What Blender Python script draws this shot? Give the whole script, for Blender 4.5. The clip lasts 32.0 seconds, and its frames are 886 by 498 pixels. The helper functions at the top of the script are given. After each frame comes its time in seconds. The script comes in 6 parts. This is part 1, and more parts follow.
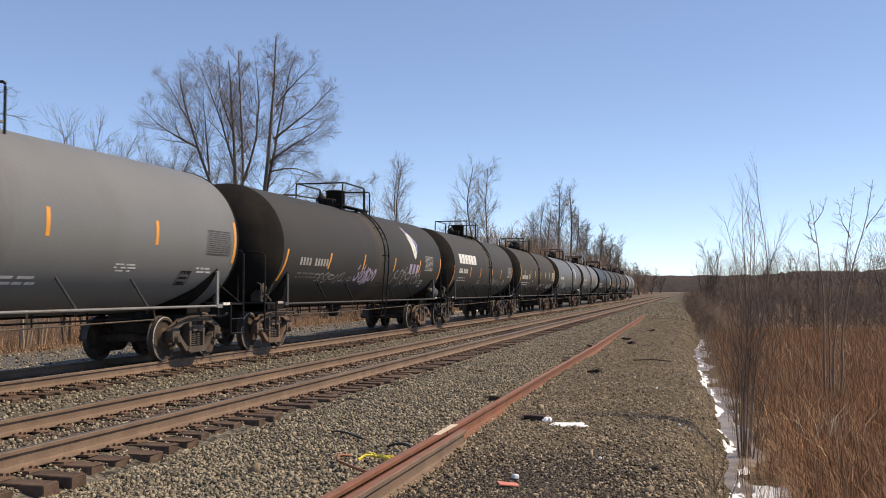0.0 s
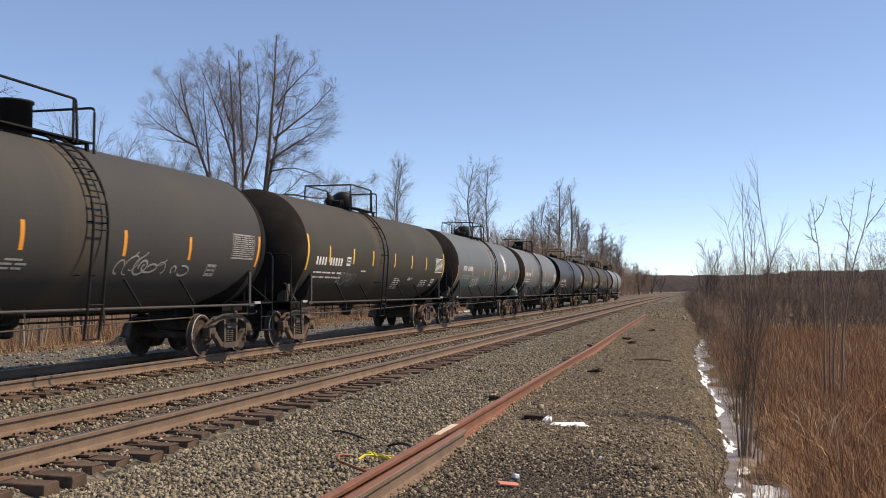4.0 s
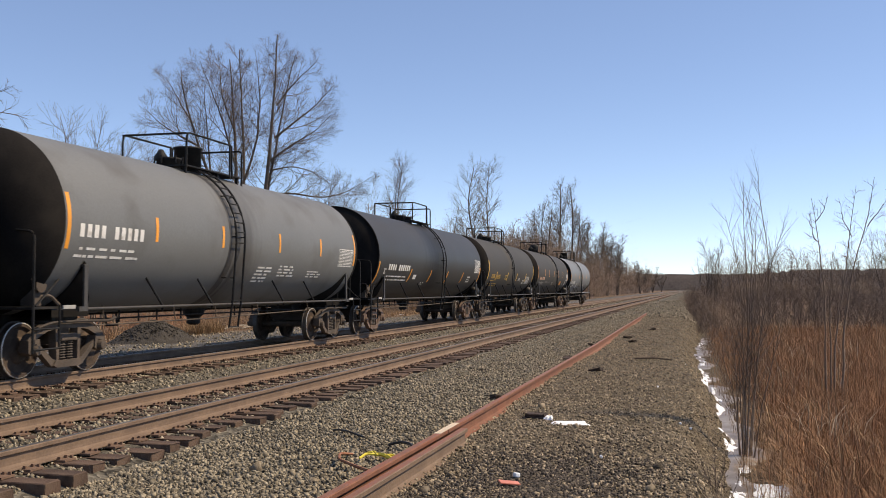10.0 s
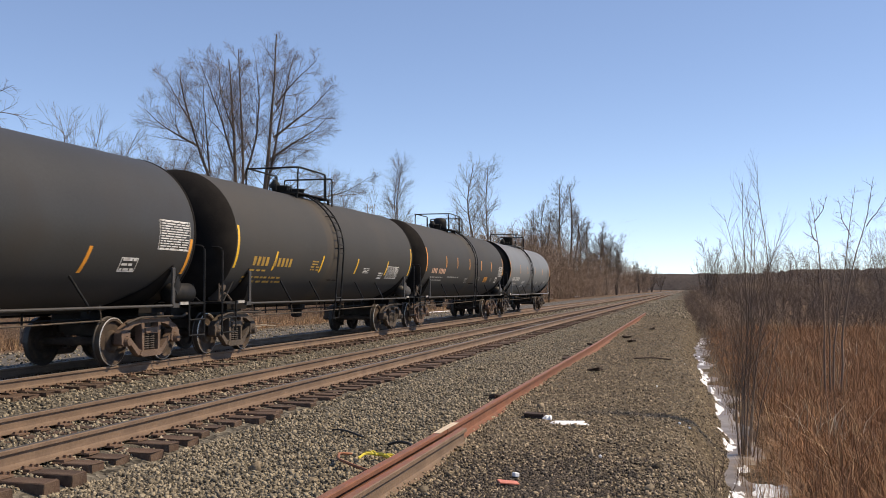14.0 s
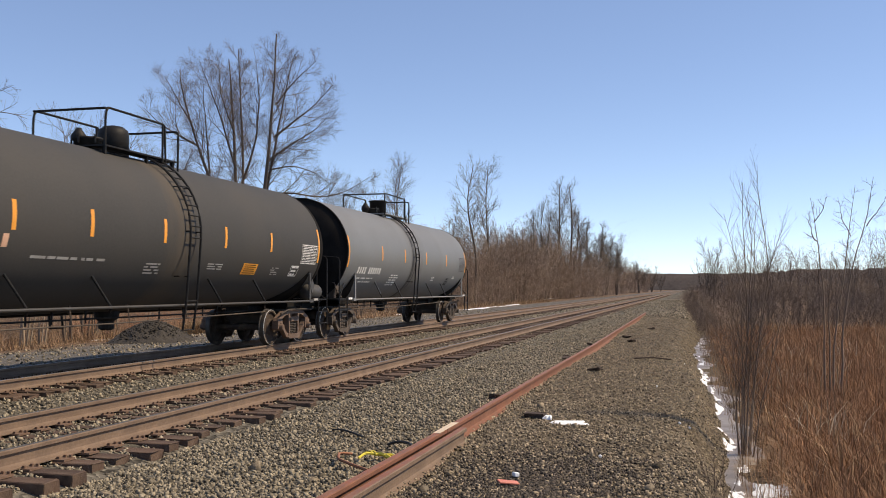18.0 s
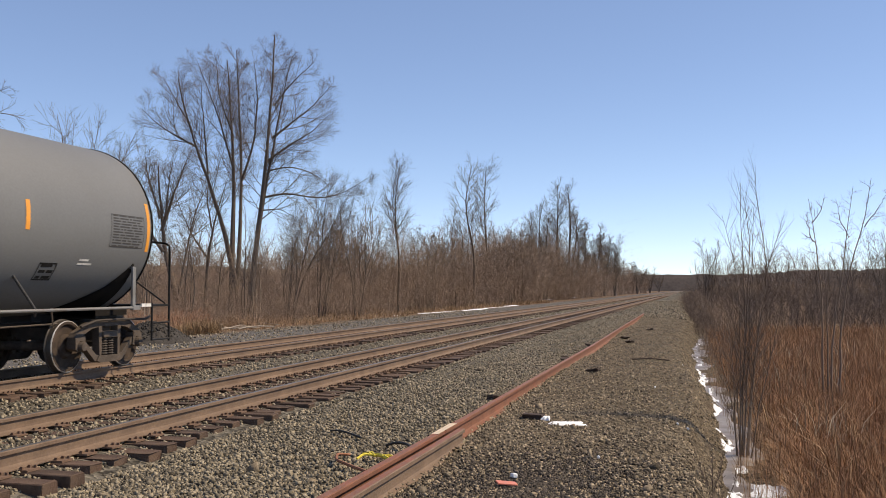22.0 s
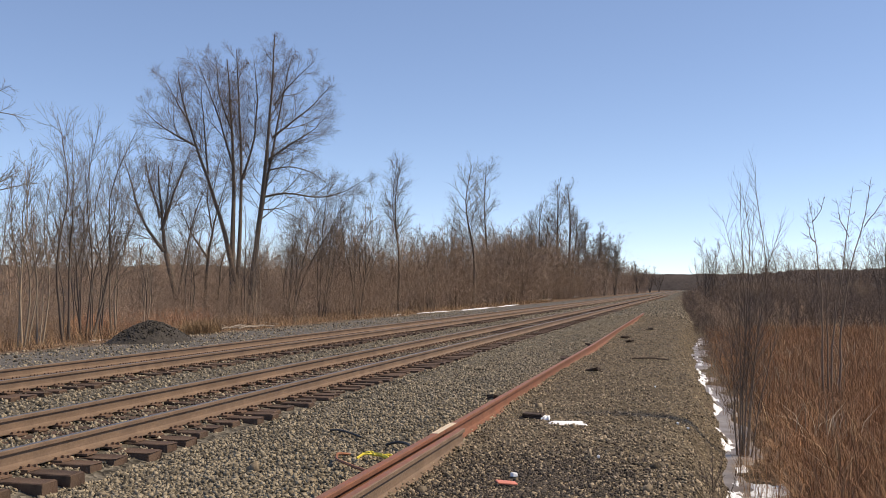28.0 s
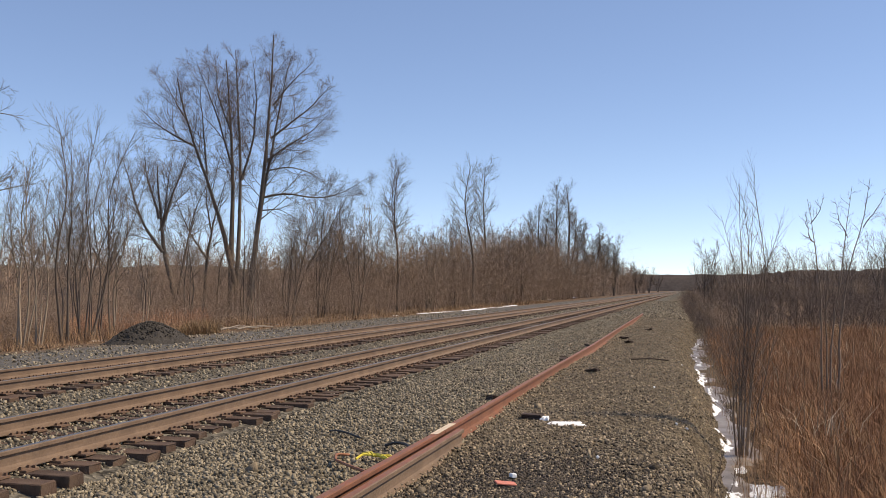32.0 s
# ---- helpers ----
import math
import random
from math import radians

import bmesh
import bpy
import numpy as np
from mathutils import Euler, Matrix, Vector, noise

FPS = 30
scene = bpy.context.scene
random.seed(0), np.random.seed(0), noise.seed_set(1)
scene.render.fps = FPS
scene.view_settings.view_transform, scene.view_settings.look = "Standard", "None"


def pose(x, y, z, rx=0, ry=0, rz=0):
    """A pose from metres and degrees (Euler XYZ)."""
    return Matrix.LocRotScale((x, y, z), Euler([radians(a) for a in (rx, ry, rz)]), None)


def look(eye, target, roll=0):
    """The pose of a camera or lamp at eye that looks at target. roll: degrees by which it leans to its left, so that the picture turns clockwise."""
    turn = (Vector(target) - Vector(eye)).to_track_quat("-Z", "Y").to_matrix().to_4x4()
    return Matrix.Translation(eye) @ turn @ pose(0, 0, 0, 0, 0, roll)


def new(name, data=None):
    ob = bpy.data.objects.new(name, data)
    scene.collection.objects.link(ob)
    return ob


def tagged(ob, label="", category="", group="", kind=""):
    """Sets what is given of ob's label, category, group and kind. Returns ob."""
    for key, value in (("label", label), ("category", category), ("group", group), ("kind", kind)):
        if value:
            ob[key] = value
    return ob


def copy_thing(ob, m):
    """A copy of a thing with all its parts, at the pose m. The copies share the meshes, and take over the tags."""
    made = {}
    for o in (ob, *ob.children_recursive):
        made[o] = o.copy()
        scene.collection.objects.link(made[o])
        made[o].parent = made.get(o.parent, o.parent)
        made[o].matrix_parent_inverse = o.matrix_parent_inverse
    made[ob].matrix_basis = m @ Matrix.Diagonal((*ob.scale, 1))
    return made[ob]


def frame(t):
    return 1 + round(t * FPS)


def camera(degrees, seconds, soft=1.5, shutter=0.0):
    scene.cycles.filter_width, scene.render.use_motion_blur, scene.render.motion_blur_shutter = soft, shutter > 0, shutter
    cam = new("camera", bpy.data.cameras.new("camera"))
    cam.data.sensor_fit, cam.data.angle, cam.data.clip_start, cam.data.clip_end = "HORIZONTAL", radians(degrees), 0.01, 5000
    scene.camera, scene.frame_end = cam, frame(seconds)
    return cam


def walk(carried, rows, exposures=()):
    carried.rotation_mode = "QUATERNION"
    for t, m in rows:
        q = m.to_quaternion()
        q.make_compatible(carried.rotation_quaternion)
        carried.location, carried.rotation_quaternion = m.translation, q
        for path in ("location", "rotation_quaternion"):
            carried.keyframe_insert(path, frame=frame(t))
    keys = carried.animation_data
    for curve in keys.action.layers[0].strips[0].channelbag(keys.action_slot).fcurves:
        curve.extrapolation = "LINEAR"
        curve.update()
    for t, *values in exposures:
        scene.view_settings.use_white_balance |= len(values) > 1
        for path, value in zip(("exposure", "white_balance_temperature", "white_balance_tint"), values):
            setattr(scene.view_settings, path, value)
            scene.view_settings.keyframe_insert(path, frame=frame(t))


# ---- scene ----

# World: x runs along the line, y to its far side, z = 0 is the top of the rails.
# ---- camera ----
EYE = (0.0, 0.0, 1.45)
FOCAL = 1720.0  # lens, where the view is 1568 across
cam = camera(2 * math.degrees(math.atan(784 / FOCAL)), 32.0, soft=0.9, shutter=0.15)
HEAD, TILT = 14.275, 2.397  # degrees left of the line, degrees above level

# small sway of the tripod: seconds, sideways, downwards (same units as FOCAL)
SWAY = [(0, 2.5, 1.5), (0.5, 3, 1), (6, 3, 1), (9, 3, 1), (9.5, 4, .5), (10, 4.5, -1), (10.5, 6, -1.5), (11, 6.5, -2.5),
        (11.5, 6, -3), (12, 6, -2.5), (12.5, 4, -1.5), (13, 3, -1.5), (14.5, 3, -1.5), (16.5, 2.3, -1.5), (17, 3, -1.5),
        (19, 3, -2), (19.5, 4.5, -2.5), (20, 4, -1.5), (20.5, 3, -1.5), (21, 1.5, -1), (21.5, 0, -.5), (22.5, 0, 0),
        (23.5, 0, 0), (24, 0, -1.5), (25, 0, -1.5), (25.5, 0, 0), (27.5, 0, -1), (28.5, -.3, -1), (29, -1.2, -1),
        (30, -2, -1), (31, -2.5, -.5), (31.5, -2, 0), (32, -1.7, 0)]


def aim(dx, dy):
    yaw, pitch = radians(HEAD) + dx / FOCAL, radians(TILT) + dy / FOCAL
    way = Vector((math.cos(pitch) * math.cos(yaw), math.cos(pitch) * math.sin(yaw), math.sin(pitch)))
    return look(EYE, Vector(EYE) + way)


walk(cam, [(t, aim(dx, dy)) for t, dx, dy in SWAY], [(0, 0.07, 7350, 10), (20, 0.07, 7350, 10), (23, 0.0, 7350, 10), (32, 0.0, 7350, 10)])

# ---- light ----
SUN_UP, SUN_RIGHT = 49.0, 72.0  # degrees above level; degrees to the right of the line
world = bpy.data.worlds.new("world")
scene.world = world
world.use_nodes = True
wn = world.node_tree.nodes
sky = wn.new("ShaderNodeTexSky")
sky.sky_type = 'NISHITA'
sky.sun_disc = False
sky.sun_elevation, sky.sun_rotation = radians(SUN_UP), radians(90 + SUN_RIGHT)
sky.air_density, sky.dust_density, sky.ozone_density = 0.57, 0.0, 2.35
tint = wn.new("ShaderNodeMix")
tint.data_type, tint.blend_type = 'RGBA', 'MULTIPLY'
tint.inputs[0].default_value, tint.inputs[7].default_value = 1.0, (1.015, 0.985, 1.0, 1)
world.node_tree.links.new(sky.outputs[0], tint.inputs[6])
even = wn.new("ShaderNodeMix")  # clear dry air: the sky pales little towards the horizon
even.data_type = 'RGBA'
even.inputs[0].default_value, even.inputs[7].default_value = 0.24, (1.3, 2.05, 4.0, 1)
world.node_tree.links.new(tint.outputs[2], even.inputs[6])
world.node_tree.links.new(even.outputs[2], wn["Background"].inputs[0])
wn["Background"].inputs[1].default_value = 0.197
sun = new("sun", bpy.data.lights.new("sun", 'SUN'))
sun.data.energy, sun.data.angle, sun.data.color = 4.6, radians(0.53), (1.0, 0.86, 0.68)
sun_way = Vector((math.cos(radians(SUN_UP)) * math.cos(radians(SUN_RIGHT)), -math.cos(radians(SUN_UP)) * math.sin(radians(SUN_RIGHT)), math.sin(radians(SUN_UP))))
sun.matrix_world = look(sun_way * 100, (0, 0, 0))

# ---- helpers for materials and meshes ----


def material(name, base, rough=0.7, metal=0.0, vary=0.25, scale=6.0, fine=60.0, bump=0.2, tint=None, islands=0.0, spec=0.5, dirt=None, dirt_scale=1.2, dirt_at=(0.5, 0.72)):
    """A painted, rusty, stony or woody surface: base colour with variation at two scales, wear in the colour dirt, and fine relief."""
    m = bpy.data.materials.new(name)
    m.use_nodes = True
    n, l = m.node_tree.nodes, m.node_tree.links
    b = n["Principled BSDF"]
    b.inputs["Roughness"].default_value, b.inputs["Metallic"].default_value = rough, metal
    b.inputs["Specular IOR Level"].default_value = spec
    co = n.new("ShaderNodeTexCoord")
    n1, n2 = n.new("ShaderNodeTexNoise"), n.new("ShaderNodeTexNoise")
    n1.inputs["Scale"].default_value, n2.inputs["Scale"].default_value = scale, fine
    n1.inputs["Detail"].default_value, n2.inputs["Detail"].default_value = 4, 3
    for q in (n1, n2):
        l.new(co.outputs["Object"], q.inputs["Vector"])
    add = n.new("ShaderNodeMath")
    add.operation = 'ADD'
    l.new(n1.outputs[0], add.inputs[0])
    l.new(n2.outputs[0], add.inputs[1])
    ramp = n.new("ShaderNodeMapRange")
    ramp.inputs["From Min"].default_value, ramp.inputs["From Max"].default_value = 0.6, 1.4
    l.new(add.outputs[0], ramp.inputs["Value"])
    mix = n.new("ShaderNodeMix")
    mix.data_type = 'RGBA'
    lo = [c * (1 - vary) for c in base]
    hi = [min(1, c * (1 + vary)) for c in (tint or base)]
    mix.inputs[6].default_value, mix.inputs[7].default_value = (*lo, 1), (*hi, 1)
    l.new(ramp.outputs[0], mix.inputs[0])
    colour = mix.outputs[2]
    if islands:
        g, o = n.new("ShaderNodeNewGeometry"), n.new("ShaderNodeObjectInfo")
        s = n.new("ShaderNodeMath")
        s.operation = 'ADD'
        l.new(g.outputs["Random Per Island"], s.inputs[0])
        l.new(o.outputs["Random"], s.inputs[1])
        w = n.new("ShaderNodeMath")
        w.operation = 'FRACT'
        l.new(s.outputs[0], w.inputs[0])
        r = n.new("ShaderNodeMapRange")
        r.inputs["To Min"].default_value, r.inputs["To Max"].default_value = 1 - islands, 1 + islands
        l.new(w.outputs[0], r.inputs["Value"])
        h = n.new("ShaderNodeHueSaturation")
        l.new(r.outputs[0], h.inputs["Value"])
        l.new(colour, h.inputs["Color"])
        colour = h.outputs[0]
    if dirt:
        n3 = n.new("ShaderNodeTexNoise")
        n3.inputs["Scale"].default_value, n3.inputs["Detail"].default_value = dirt_scale, 6
        l.new(co.outputs["Object"], n3.inputs["Vector"])
        d = n.new("ShaderNodeMapRange")
        d.inputs["From Min"].default_value, d.inputs["From Max"].default_value = dirt_at
        l.new(n3.outputs[0], d.inputs["Value"])
        k = n.new("ShaderNodeMix")
        k.data_type = 'RGBA'
        k.inputs[7].default_value = (*dirt, 1)
        l.new(d.outputs[0], k.inputs[0])
        l.new(colour, k.inputs[6])
        colour = k.outputs[2]
    l.new(colour, b.inputs["Base Color"])
    if bump:
        bp = n.new("ShaderNodeBump")
        bp.inputs["Strength"].default_value, bp.inputs["Distance"].default_value = bump, 0.02
        l.new(add.outputs[0], bp.inputs["Height"])
        l.new(bp.outputs[0], b.inputs["Normal"])
    return m


def link_mesh(name, mesh, mats, parent=None, label="", smooth=False):
    for m in (mats if isinstance(mats, (list, tuple)) else [mats]):
        mesh.materials.append(m)
    if smooth:
        mesh.polygons.foreach_set("use_smooth", np.ones(len(mesh.polygons), bool))
    ob = new(name, mesh)
    if parent:
        ob.parent = parent
    if label:
        ob["label"] = label
    return ob


def part(name, bm, mat, parent=None, label="", smooth=False):
    mesh = bpy.data.meshes.new(name)
    bm.to_mesh(mesh)
    bm.free()
    return link_mesh(name, mesh, mat, parent, label, smooth)


def raw(name, verts, faces, mat, parent=None, label="", smooth=False):
    """Links a mesh of equal-sided faces given as arrays."""
    verts, faces = np.asarray(verts, np.float32), np.asarray(faces, np.int32)
    mesh = bpy.data.meshes.new(name)
    k = faces.shape[1]
    mesh.vertices.add(len(verts))
    mesh.vertices.foreach_set("co", verts.ravel())
    mesh.loops.add(faces.size)
    mesh.loops.foreach_set("vertex_index", faces.ravel())
    mesh.polygons.add(len(faces))
    mesh.polygons.foreach_set("loop_start", np.arange(0, faces.size, k, dtype=np.int32))
    mesh.update(calc_edges=True)
    mesh.validate()
    return link_mesh(name, mesh, mat, parent, label, smooth)


def box(bm, x0, x1, y0, y1, z0, z1, bevel=0.0):
    vs = [bm.verts.new(p) for p in ((x0, y0, z0), (x1, y0, z0), (x1, y1, z0), (x0, y1, z0), (x0, y0, z1), (x1, y0, z1), (x1, y1, z1), (x0, y1, z1))]
    fs = [bm.faces.new([vs[i] for i in f]) for f in ((3, 2, 1, 0), (4, 5, 6, 7), (0, 1, 5, 4), (1, 2, 6, 5), (2, 3, 7, 6), (3, 0, 4, 7))]
    if bevel:
        bmesh.ops.bevel(bm, geom=list({e for f in fs for e in f.edges}), offset=bevel, segments=2, affect='EDGES', profile=0.6)
    return bm


def rod(bm, pts, r, sides=8, caps=True):
    """A bent round bar through the points."""
    pts = [Vector(p) for p in pts]
    rings = []
    for i, p in enumerate(pts):
        d = (pts[min(i + 1, len(pts) - 1)] - pts[max(i - 1, 0)]).normalized()
        u = d.cross(Vector((0, 0, 1)) if abs(d.z) < 0.95 else Vector((0, 1, 0))).normalized()
        v = d.cross(u)
        rr = r[i] if isinstance(r, (list, tuple)) else r
        rings.append([bm.verts.new(p + rr * (u * math.cos(a) + v * math.sin(a))) for a in (2 * math.pi * k / sides for k in range(sides))])
    for a, b in zip(rings, rings[1:]):
        for k in range(sides):
            bm.faces.new((a[k], a[(k + 1) % sides], b[(k + 1) % sides], b[k]))
    if caps:
        bm.faces.new(list(reversed(rings[0])))
        bm.faces.new(rings[-1])
    return bm


def bend(pts, r=0.12, n=4):
    """Rounds the corners of a line of points."""
    pts = [Vector(p) for p in pts]
    out = [pts[0]]
    for a, b, c in zip(pts, pts[1:], pts[2:]):
        p, q = b + (a - b).normalized() * min(r, (a - b).length / 2), b + (c - b).normalized() * min(r, (c - b).length / 2)
        for i in range(n + 1):
            s = i / n
            out.append(p * (1 - s) ** 2 + b * 2 * s * (1 - s) + q * s * s)
    return out + [pts[-1]]


def lathe(bm, profile, axis='x', sides=24, at=(0, 0, 0)):
    """Turns (along, radius) pairs round an axis."""
    rings = []
    for a, r in profile:
        ring = []
        for k in range(sides):
            c, s = r * math.cos(2 * math.pi * k / sides), r * math.sin(2 * math.pi * k / sides)
            p = {'x': (a, c, s), 'y': (s, a, c), 'z': (c, s, a)}[axis]
            ring.append(bm.verts.new((p[0] + at[0], p[1] + at[1], p[2] + at[2])))
        rings.append(ring)
    for a, b in zip(rings, rings[1:]):
        for k in range(sides):
            bm.faces.new((a[k], a[(k + 1) % sides], b[(k + 1) % sides], b[k]))
    bm.faces.new(list(reversed(rings[0])))
    bm.faces.new(rings[-1])
    return bm


def extrude_outline(bm, outline, y0, y1):
    """A plate in the x-z plane between y0 and y1."""
    a = [bm.verts.new((x, y0, z)) for x, z in outline]
    b = [bm.verts.new((x, y1, z)) for x, z in outline]
    n = len(a)
    bm.faces.new(a)
    bm.faces.new(list(reversed(b)))
    for i in range(n):
        bm.faces.new((a[i], b[i], b[(i + 1) % n], a[(i + 1) % n]))
    return bm


def thing(name, label, category, group="", kind="", at=(0, 0, 0)):
    ob = new(name)
    ob.empty_display_size = 0.2
    ob.location = at
    return tagged(ob, label, category, group, kind)


# ---- materials ----
M_RAIL = material("rusty_rail_steel", (0.172, 0.115, 0.077), 0.8, 0.0, 0.3, 3, 40, 0.15, dirt=(0.13, 0.085, 0.058), dirt_scale=2)
M_HEAD = material("worn_rail_head", (0.19, 0.175, 0.16), 0.42, 0.6, 0.15, 2, 30, 0.05, dirt=(0.17, 0.15, 0.13), dirt_scale=3)
M_SPARE = material("orange_rust", (0.19, 0.08, 0.045), 0.85, 0.0, 0.3, 4, 50, 0.2, dirt=(0.22, 0.075, 0.04), dirt_scale=3)
M_SPARE_WORN = material("worn_spare_head", (0.23, 0.105, 0.06), 0.6, 0.1, 0.25, 5, 60, 0.1, dirt=(0.3, 0.1, 0.05), dirt_scale=4)
M_TIE = material("weathered_tie_wood", (0.078, 0.046, 0.031), 0.9, 0.0, 0.35, 5, 70, 0.5, islands=0.35, dirt=(0.12, 0.08, 0.055), dirt_scale=5)
M_PLATE = material("rusty_tie_plate", (0.17, 0.105, 0.07), 0.85, 0.1, 0.3, 12, 90, 0.2)
M_STONE = material("ballast_stone", (0.214, 0.178, 0.124), 0.9, 0.0, 0.35, 9, 70, 0.3, tint=(0.21, 0.18, 0.13), islands=0.8)
M_CINDER = material("dark_cinder_gravel", (0.06, 0.048, 0.038), 0.9, 0.0, 0.35, 12, 70, 0.3, islands=0.9)
M_STONE_BROWN = material("brown_gravel", (0.225, 0.18, 0.123), 0.9, 0.0, 0.35, 12, 70, 0.3, islands=0.75)
M_BARK = material("grey_bark", (0.125, 0.096, 0.075), 0.95, 0.0, 0.35, 6, 40, 0.5)
M_TWIG = material("bare_twigs", (0.15, 0.115, 0.092), 0.95, 0.0, 0.25, 3, 20, 0.0, islands=0.3)
M_BRUSH = material("brown_brush", (0.265, 0.19, 0.138), 0.95, 0.0, 0.25, 2, 20, 0.0, islands=0.45)
M_SAPLING = material("brown_sapling_bark", (0.20, 0.145, 0.105), 0.95, 0.0, 0.3, 6, 40, 0.2, islands=0.2)
M_PALE = material("pale_stems", (0.3, 0.235, 0.17), 0.95, 0.0, 0.25, 5, 40, 0.2, islands=0.35)
M_REED = material("red_brown_marsh_grass", (0.295, 0.156, 0.078), 0.9, 0.0, 0.5, 1.3, 20, 0.0, islands=0.4)
M_REDGRASS = material("reddish_dry_grass", (0.4, 0.215, 0.125), 0.9, 0.0, 0.4, 1.1, 20, 0.0, islands=0.4)
M_GREYBRUSH = material("grey_brown_scrub", (0.15, 0.108, 0.083), 0.95, 0.0, 0.25, 1.0, 20, 0.0, islands=0.4)
M_STRAW = material("straw_grass", (0.30, 0.2, 0.11), 0.9, 0.0, 0.3, 1.2, 20, 0.0, islands=0.5)
M_SNOW = material("old_snow", (0.86, 0.88, 0.9), 0.6, 0.0, 0.08, 3, 40, 0.3)
M_ICE = material("ditch_ice", (0.27, 0.235, 0.2), 0.45, 0.0, 0.3, 2, 20, 0.1, dirt=(0.13, 0.1, 0.075), dirt_scale=2.2, dirt_at=(0.42, 0.66))
M_COAL = material("black_cinders", (0.042, 0.036, 0.03), 0.9, 0.0, 0.4, 10, 60, 0.6, islands=0.5)
M_TAN = material("tan_dead_grass", (0.29, 0.185, 0.11), 0.9, 0.0, 0.3, 1.2, 20, 0.0, islands=0.5)
M_SOIL = material("dark_cinder_soil", (0.05, 0.04, 0.033), 0.95, 0.0, 0.4, 5, 60, 0.6, dirt=(0.09, 0.072, 0.055), dirt_scale=6)
M_SCRAP = material("rusted_scrap_iron", (0.06, 0.04, 0.03), 0.85, 0.1, 0.3, 8, 60, 0.3)
M_DEADWOOD = material("bleached_dead_wood", (0.34, 0.29, 0.23), 0.9, 0.0, 0.25, 5, 40, 0.3)

# ---- ground ----
NEAR1, NEAR2 = 6.01, 7.517      # the two rails of the near track
FAR1, FAR2 = 10.615, 12.122     # the two rails of the far track
MID1, MID2 = (NEAR1 + NEAR2) / 2, (FAR1 + FAR2) / 2

# height across the line: y, z
SECTION = [(-3000, -0.9), (-60, -0.9), (-8, -0.78), (-1.5, -0.80), (-1.15, -0.85), (-0.62, -0.86), (-0.34, -0.62), (-0.12, -0.36), (0.15, -0.27), (0.7, -0.22), (2.6, -0.2), (4.2, -0.25),
           (5.0, -0.33), (5.5, -0.345), (5.62, -0.27), (5.9, -0.23), (7.7, -0.23), (8.2, -0.27), (9.0, -0.33), (9.9, -0.29), (10.4, -0.24), (12.3, -0.24), (12.8, -0.27), (13.6, -0.36), (15, -0.38),
           (19, -0.42), (22, -0.55), (40, -0.7), (90, -0.8), (3000, -0.9)]


# where the foot of the bank runs beside the ditch: x, y
FOOT = [(-400, -.45), (11, -.45), (15.5, -.5), (19.2, -.53), (23.2, -.33), (30, -.14), (38, -.1), (46, -.34), (54, -.42), (72, -.12), (100, .3), (132, .5), (300, .9), (3500, 1.4)]


def foot(x):
    fx, fy = zip(*FOOT)
    return np.interp(x, fx, fy) + .05 * np.sin(np.asarray(x) * 1.15) + .035 * np.sin(np.asarray(x) * 3.1 + 1)


def height(x, y):
    """Height of the ground, for numbers or arrays."""
    ys, zs = zip(*SECTION)
    x, y = np.asarray(x, float), np.asarray(y, float)
    w = np.clip(1 - np.abs(y + 0.3) / 2.6, 0, 1)
    z = np.interp(y - (foot(x) + .62) * np.minimum(1, 1.35 * w), ys, zs)
    z = z + .125 * np.clip((x - 8.8) / 6, 0, 1) * np.clip(1 - np.abs(y - 5.15) / .55, 0, 1)
    ripple = 0.016 * np.sin(x * 1.9 + 0.7 * y + 1.3 * np.sin(x * 0.37)) * np.clip(1 - np.abs(y - 0.5) / 1.5, 0, 1)
    rough = ripple + 0.012 * np.sin(x * 2.3 + y * 1.7) * np.sin(x * 0.9 - y * 2.9) + 0.02 * np.sin(x * 0.31 + y * 0.8)
    return z + rough * np.where((y > 5.0) & (y < 13), 0.35, 1.0)


xs = np.unique(np.round(np.concatenate([np.linspace(-400, -20, 12), np.arange(-20, 4, 1.0), np.arange(4, 40, 0.22), np.arange(40, 90, 0.8), np.linspace(90, 400, 60), np.linspace(400, 3500, 20)]), 3))
ys = np.unique(np.round(np.concatenate([np.linspace(-3000, -80, 14), np.linspace(-80, -8, 24), np.arange(-8, -1.6, 0.4), np.arange(-1.6, 0.6, 0.08), np.arange(0.6, 13, 0.25), np.arange(13, 24, 0.4), np.linspace(24, 90, 30), np.linspace(90, 3000, 14)]), 3))
gx, gy = np.meshgrid(xs, ys, indexing='ij')
gv = np.stack([gx, gy, height(gx, gy)], -1).reshape(-1, 3)
i, j = np.meshgrid(np.arange(len(xs) - 1), np.arange(len(ys) - 1), indexing='ij')
a = (i * len(ys) + j).ravel()
gf = np.stack([a, a + len(ys), a + len(ys) + 1, a + 1], -1)


